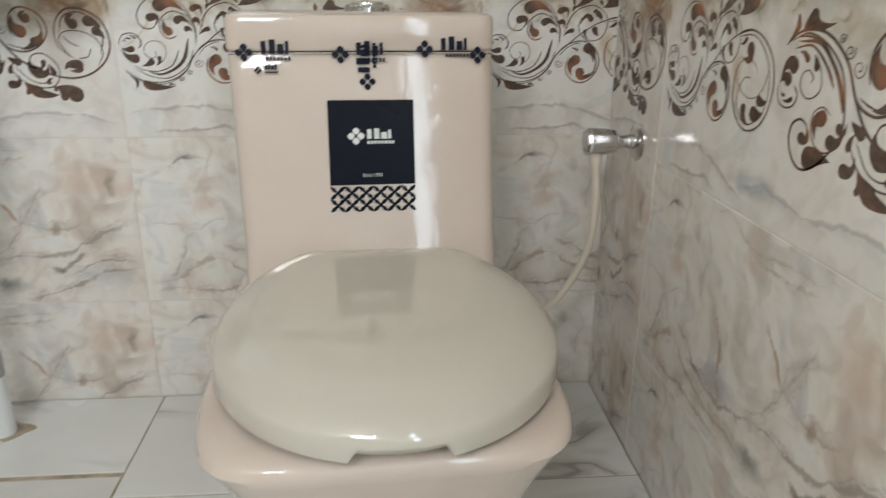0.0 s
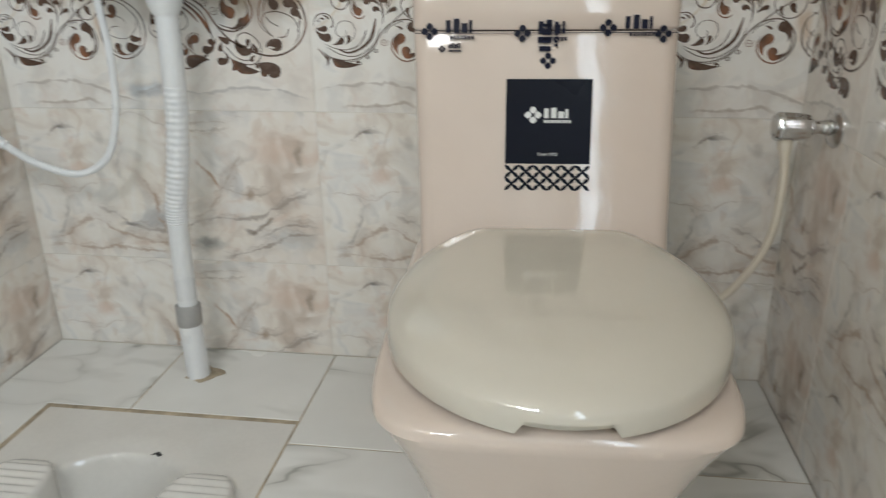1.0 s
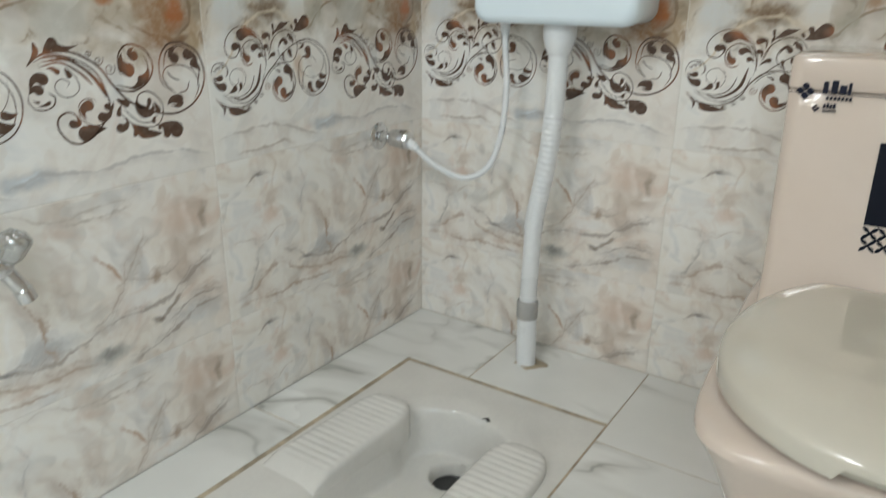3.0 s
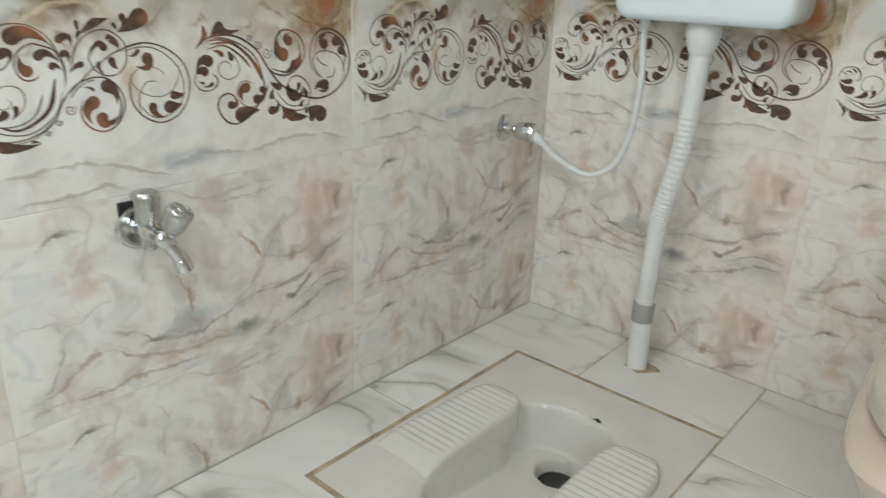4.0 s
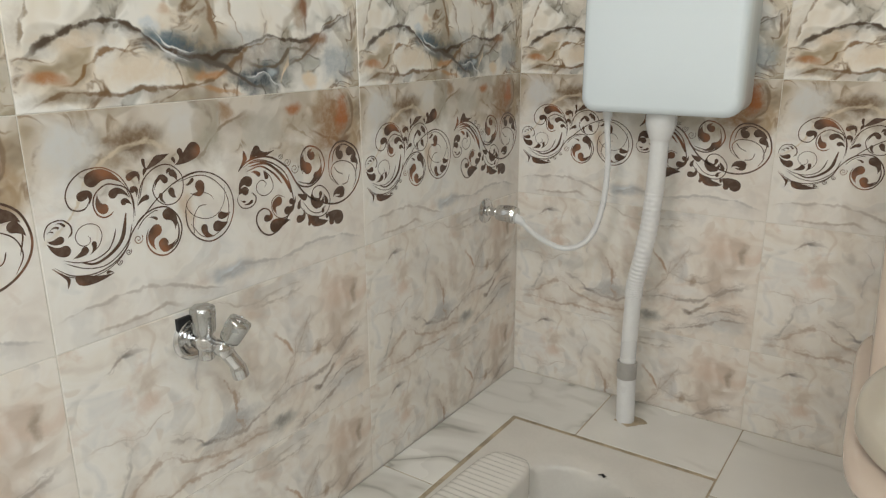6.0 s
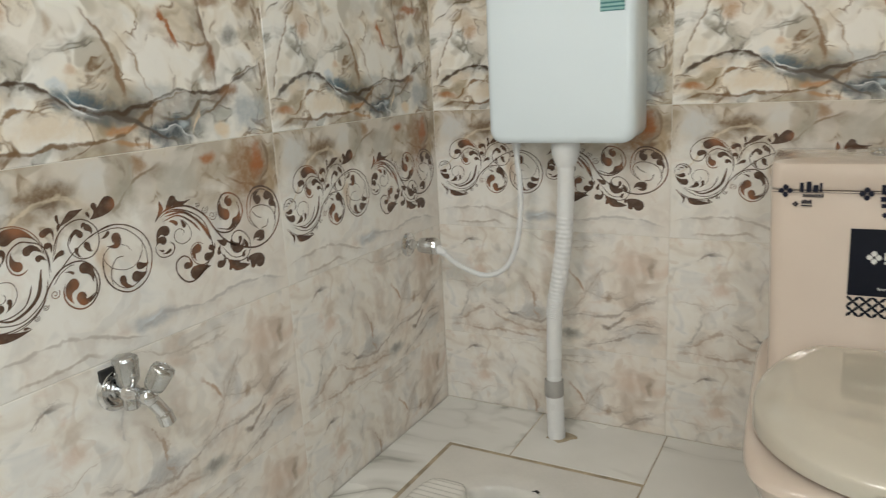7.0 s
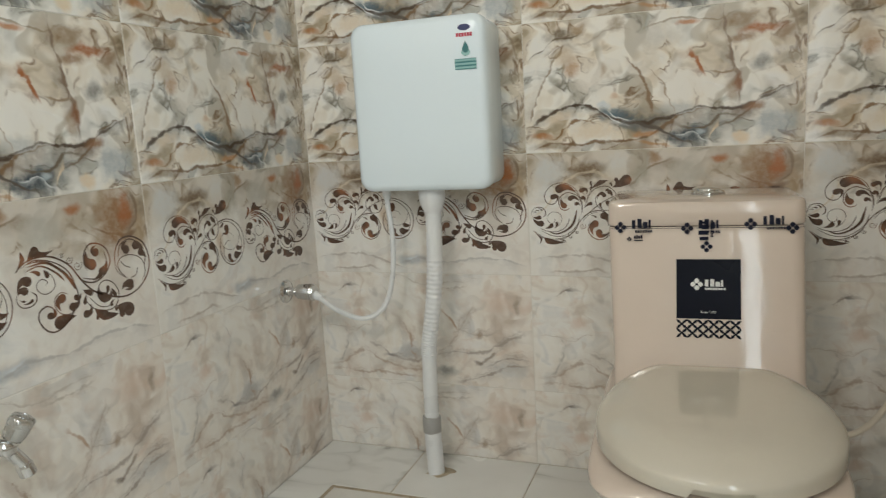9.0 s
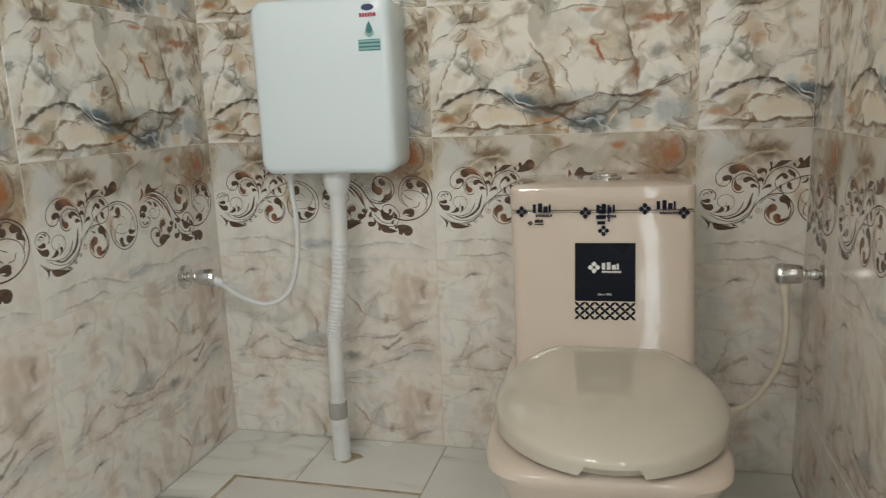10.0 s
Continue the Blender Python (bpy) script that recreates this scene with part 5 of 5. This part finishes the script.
    pen.stroke(1.8, 1.8, (523, 164), (532, 154), (545, 148))
    pen.stroke(1.8, 1.8, (563, 145), (557, 132), (542, 129))
    pen.leaf(540, 183, 8.2, 535, 192, 546, 199)
    pen.leaf(564, 187, 8.3, 575, 184, 584, 176)
    pen.leaf(575, 172, 7.4, 582, 167, 588, 159)
    pen.leaf(540, 119, 8.2, 526, 119, 518, 111)
    pen.leaf(543, 113, 4.7, 536, 109, 524, 111)
    pen.curl(398, 199, 5.0)
    pen.curl(412, 188, 7.5)
    pen.curl(428, 175, 9.3)
    return pen.bm


SCROLLS = {}


def ornament(u0, u1):
    """The scrollwork's mesh, cut where its tile is cut."""
    key = (round(u0, 3), round(u1, 3))
    if key not in SCROLLS:
        bm = scrollwork()
        for at, side in ((u0 + 0.002, -1), (u1 - 0.002, 1)):
            bmesh.ops.bisect_plane(bm, geom=[*bm.verts, *bm.edges, *bm.faces], plane_co=(at, 0, 0), plane_no=(side, 0, 0), clear_outer=True)
        me = bpy.data.meshes.new("scroll_ornament")
        bm.to_mesh(me)
        bm.free()
        me.materials.append(SCROLL)
        SCROLLS[key] = me
    return SCROLLS[key]


for ob, u0, u1 in BORDER_TILES:
    print_ob = new("scroll_ornament", ornament(u0, u1))
    print_ob.parent = ob


def floor_piece(outline):
    """A floor tile cut to an outline of corners, its top at the floor's level."""
    cx, cy = sum(p[0] for p in outline) / len(outline), sum(p[1] for p in outline) / len(outline)
    bm = bmesh.new()
    c = 0.0012
    low, mid, top = [], [], []
    n = len(outline)
    for i, p in enumerate(outline):
        a, b, d = Vector(outline[i - 1]), Vector(p), Vector(outline[(i + 1) % n])
        n1, n2 = (b - a).normalized(), (d - b).normalized()
        inward = Vector((-n1.y - n2.y, n1.x + n2.x))
        low.append(bm.verts.new((b.x - cx + inward.x * 0.0012, b.y - cy + inward.y * 0.0012, -0.21)))
        mid.append(bm.verts.new((b.x - cx + inward.x * 0.0012, b.y - cy + inward.y * 0.0012, -c)))
        top.append(bm.verts.new((b.x - cx + inward.x * (0.0012 + c), b.y - cy + inward.y * (0.0012 + c), 0)))
    for a, b in ((low, mid), (mid, top)):
        for i in range(n):
            j = (i + 1) % n
            bm.faces.new((a[i], a[j], b[j], b[i]))
    bm.faces.new(top)
    ob = part("tile", bm, FLOOR, floor, smooth=False)
    ob.location = (cx, cy, 0)
    return ob


G = 0.010  # the brown joint round the pan
floor_piece([(0, -0.577), (PX0 - G, -0.577), (PX0 - G, PY1 + G), (0.290, PY1 + G), (0.287, 0), (0, 0)])
floor_piece([(0.290, PY1 + G), (0.606, PY1 + G), (0.606, 0), (0.287, 0)])
floor_piece([(0, -1.13), (0.606, -1.13), (0.606, PY0 - G), (PX0 - G, PY0 - G), (PX0 - G, -0.577), (0, -0.577)])
for x0, x1 in ((0.606, 1.206), (1.206, ROOM_X)):
    floor_piece([(x0, -0.30), (x1, -0.30), (x1, 0), (x0, 0)])
    for k in range(4):
        floor_piece([(x0, max(ROOM_Y, -0.90 - 0.6 * k)), (x1, max(ROOM_Y, -0.90 - 0.6 * k)), (x1, -0.30 - 0.6 * k), (x0, -0.30 - 0.6 * k)])
for y0, y1 in ((-1.73, -1.13), (ROOM_Y, -1.73)):
    floor_piece([(0, y0), (0.606, y0), (0.606, y1), (0, y1)])
# the grout bed just under the tiles' faces
bed = part("grout", box(bmesh.new(), PX1, PX1 + 0.006, ROOM_Y, 0, -0.2, -0.0012), DIRTY_GROUT, floor, smooth=False)
for size in ((PX0 - 0.012, PX1, PY1, PY1 + 0.012), (PX0 - 0.012, PX1, PY0 - 0.012, PY0), (PX0 - 0.012, PX0, PY0, PY1), (0.286, 0.2915, PY1 + 0.005, 0), (0.607, ROOM_X, -0.3015, -0.2985), (0, PX0 - 0.006, -0.5785, -0.5755), (0, ROOM_X, -0.003, 0.004)):
    part("grout", box(bmesh.new(), *size, -0.2, -0.0012), DIRTY_GROUT, floor, smooth=False)
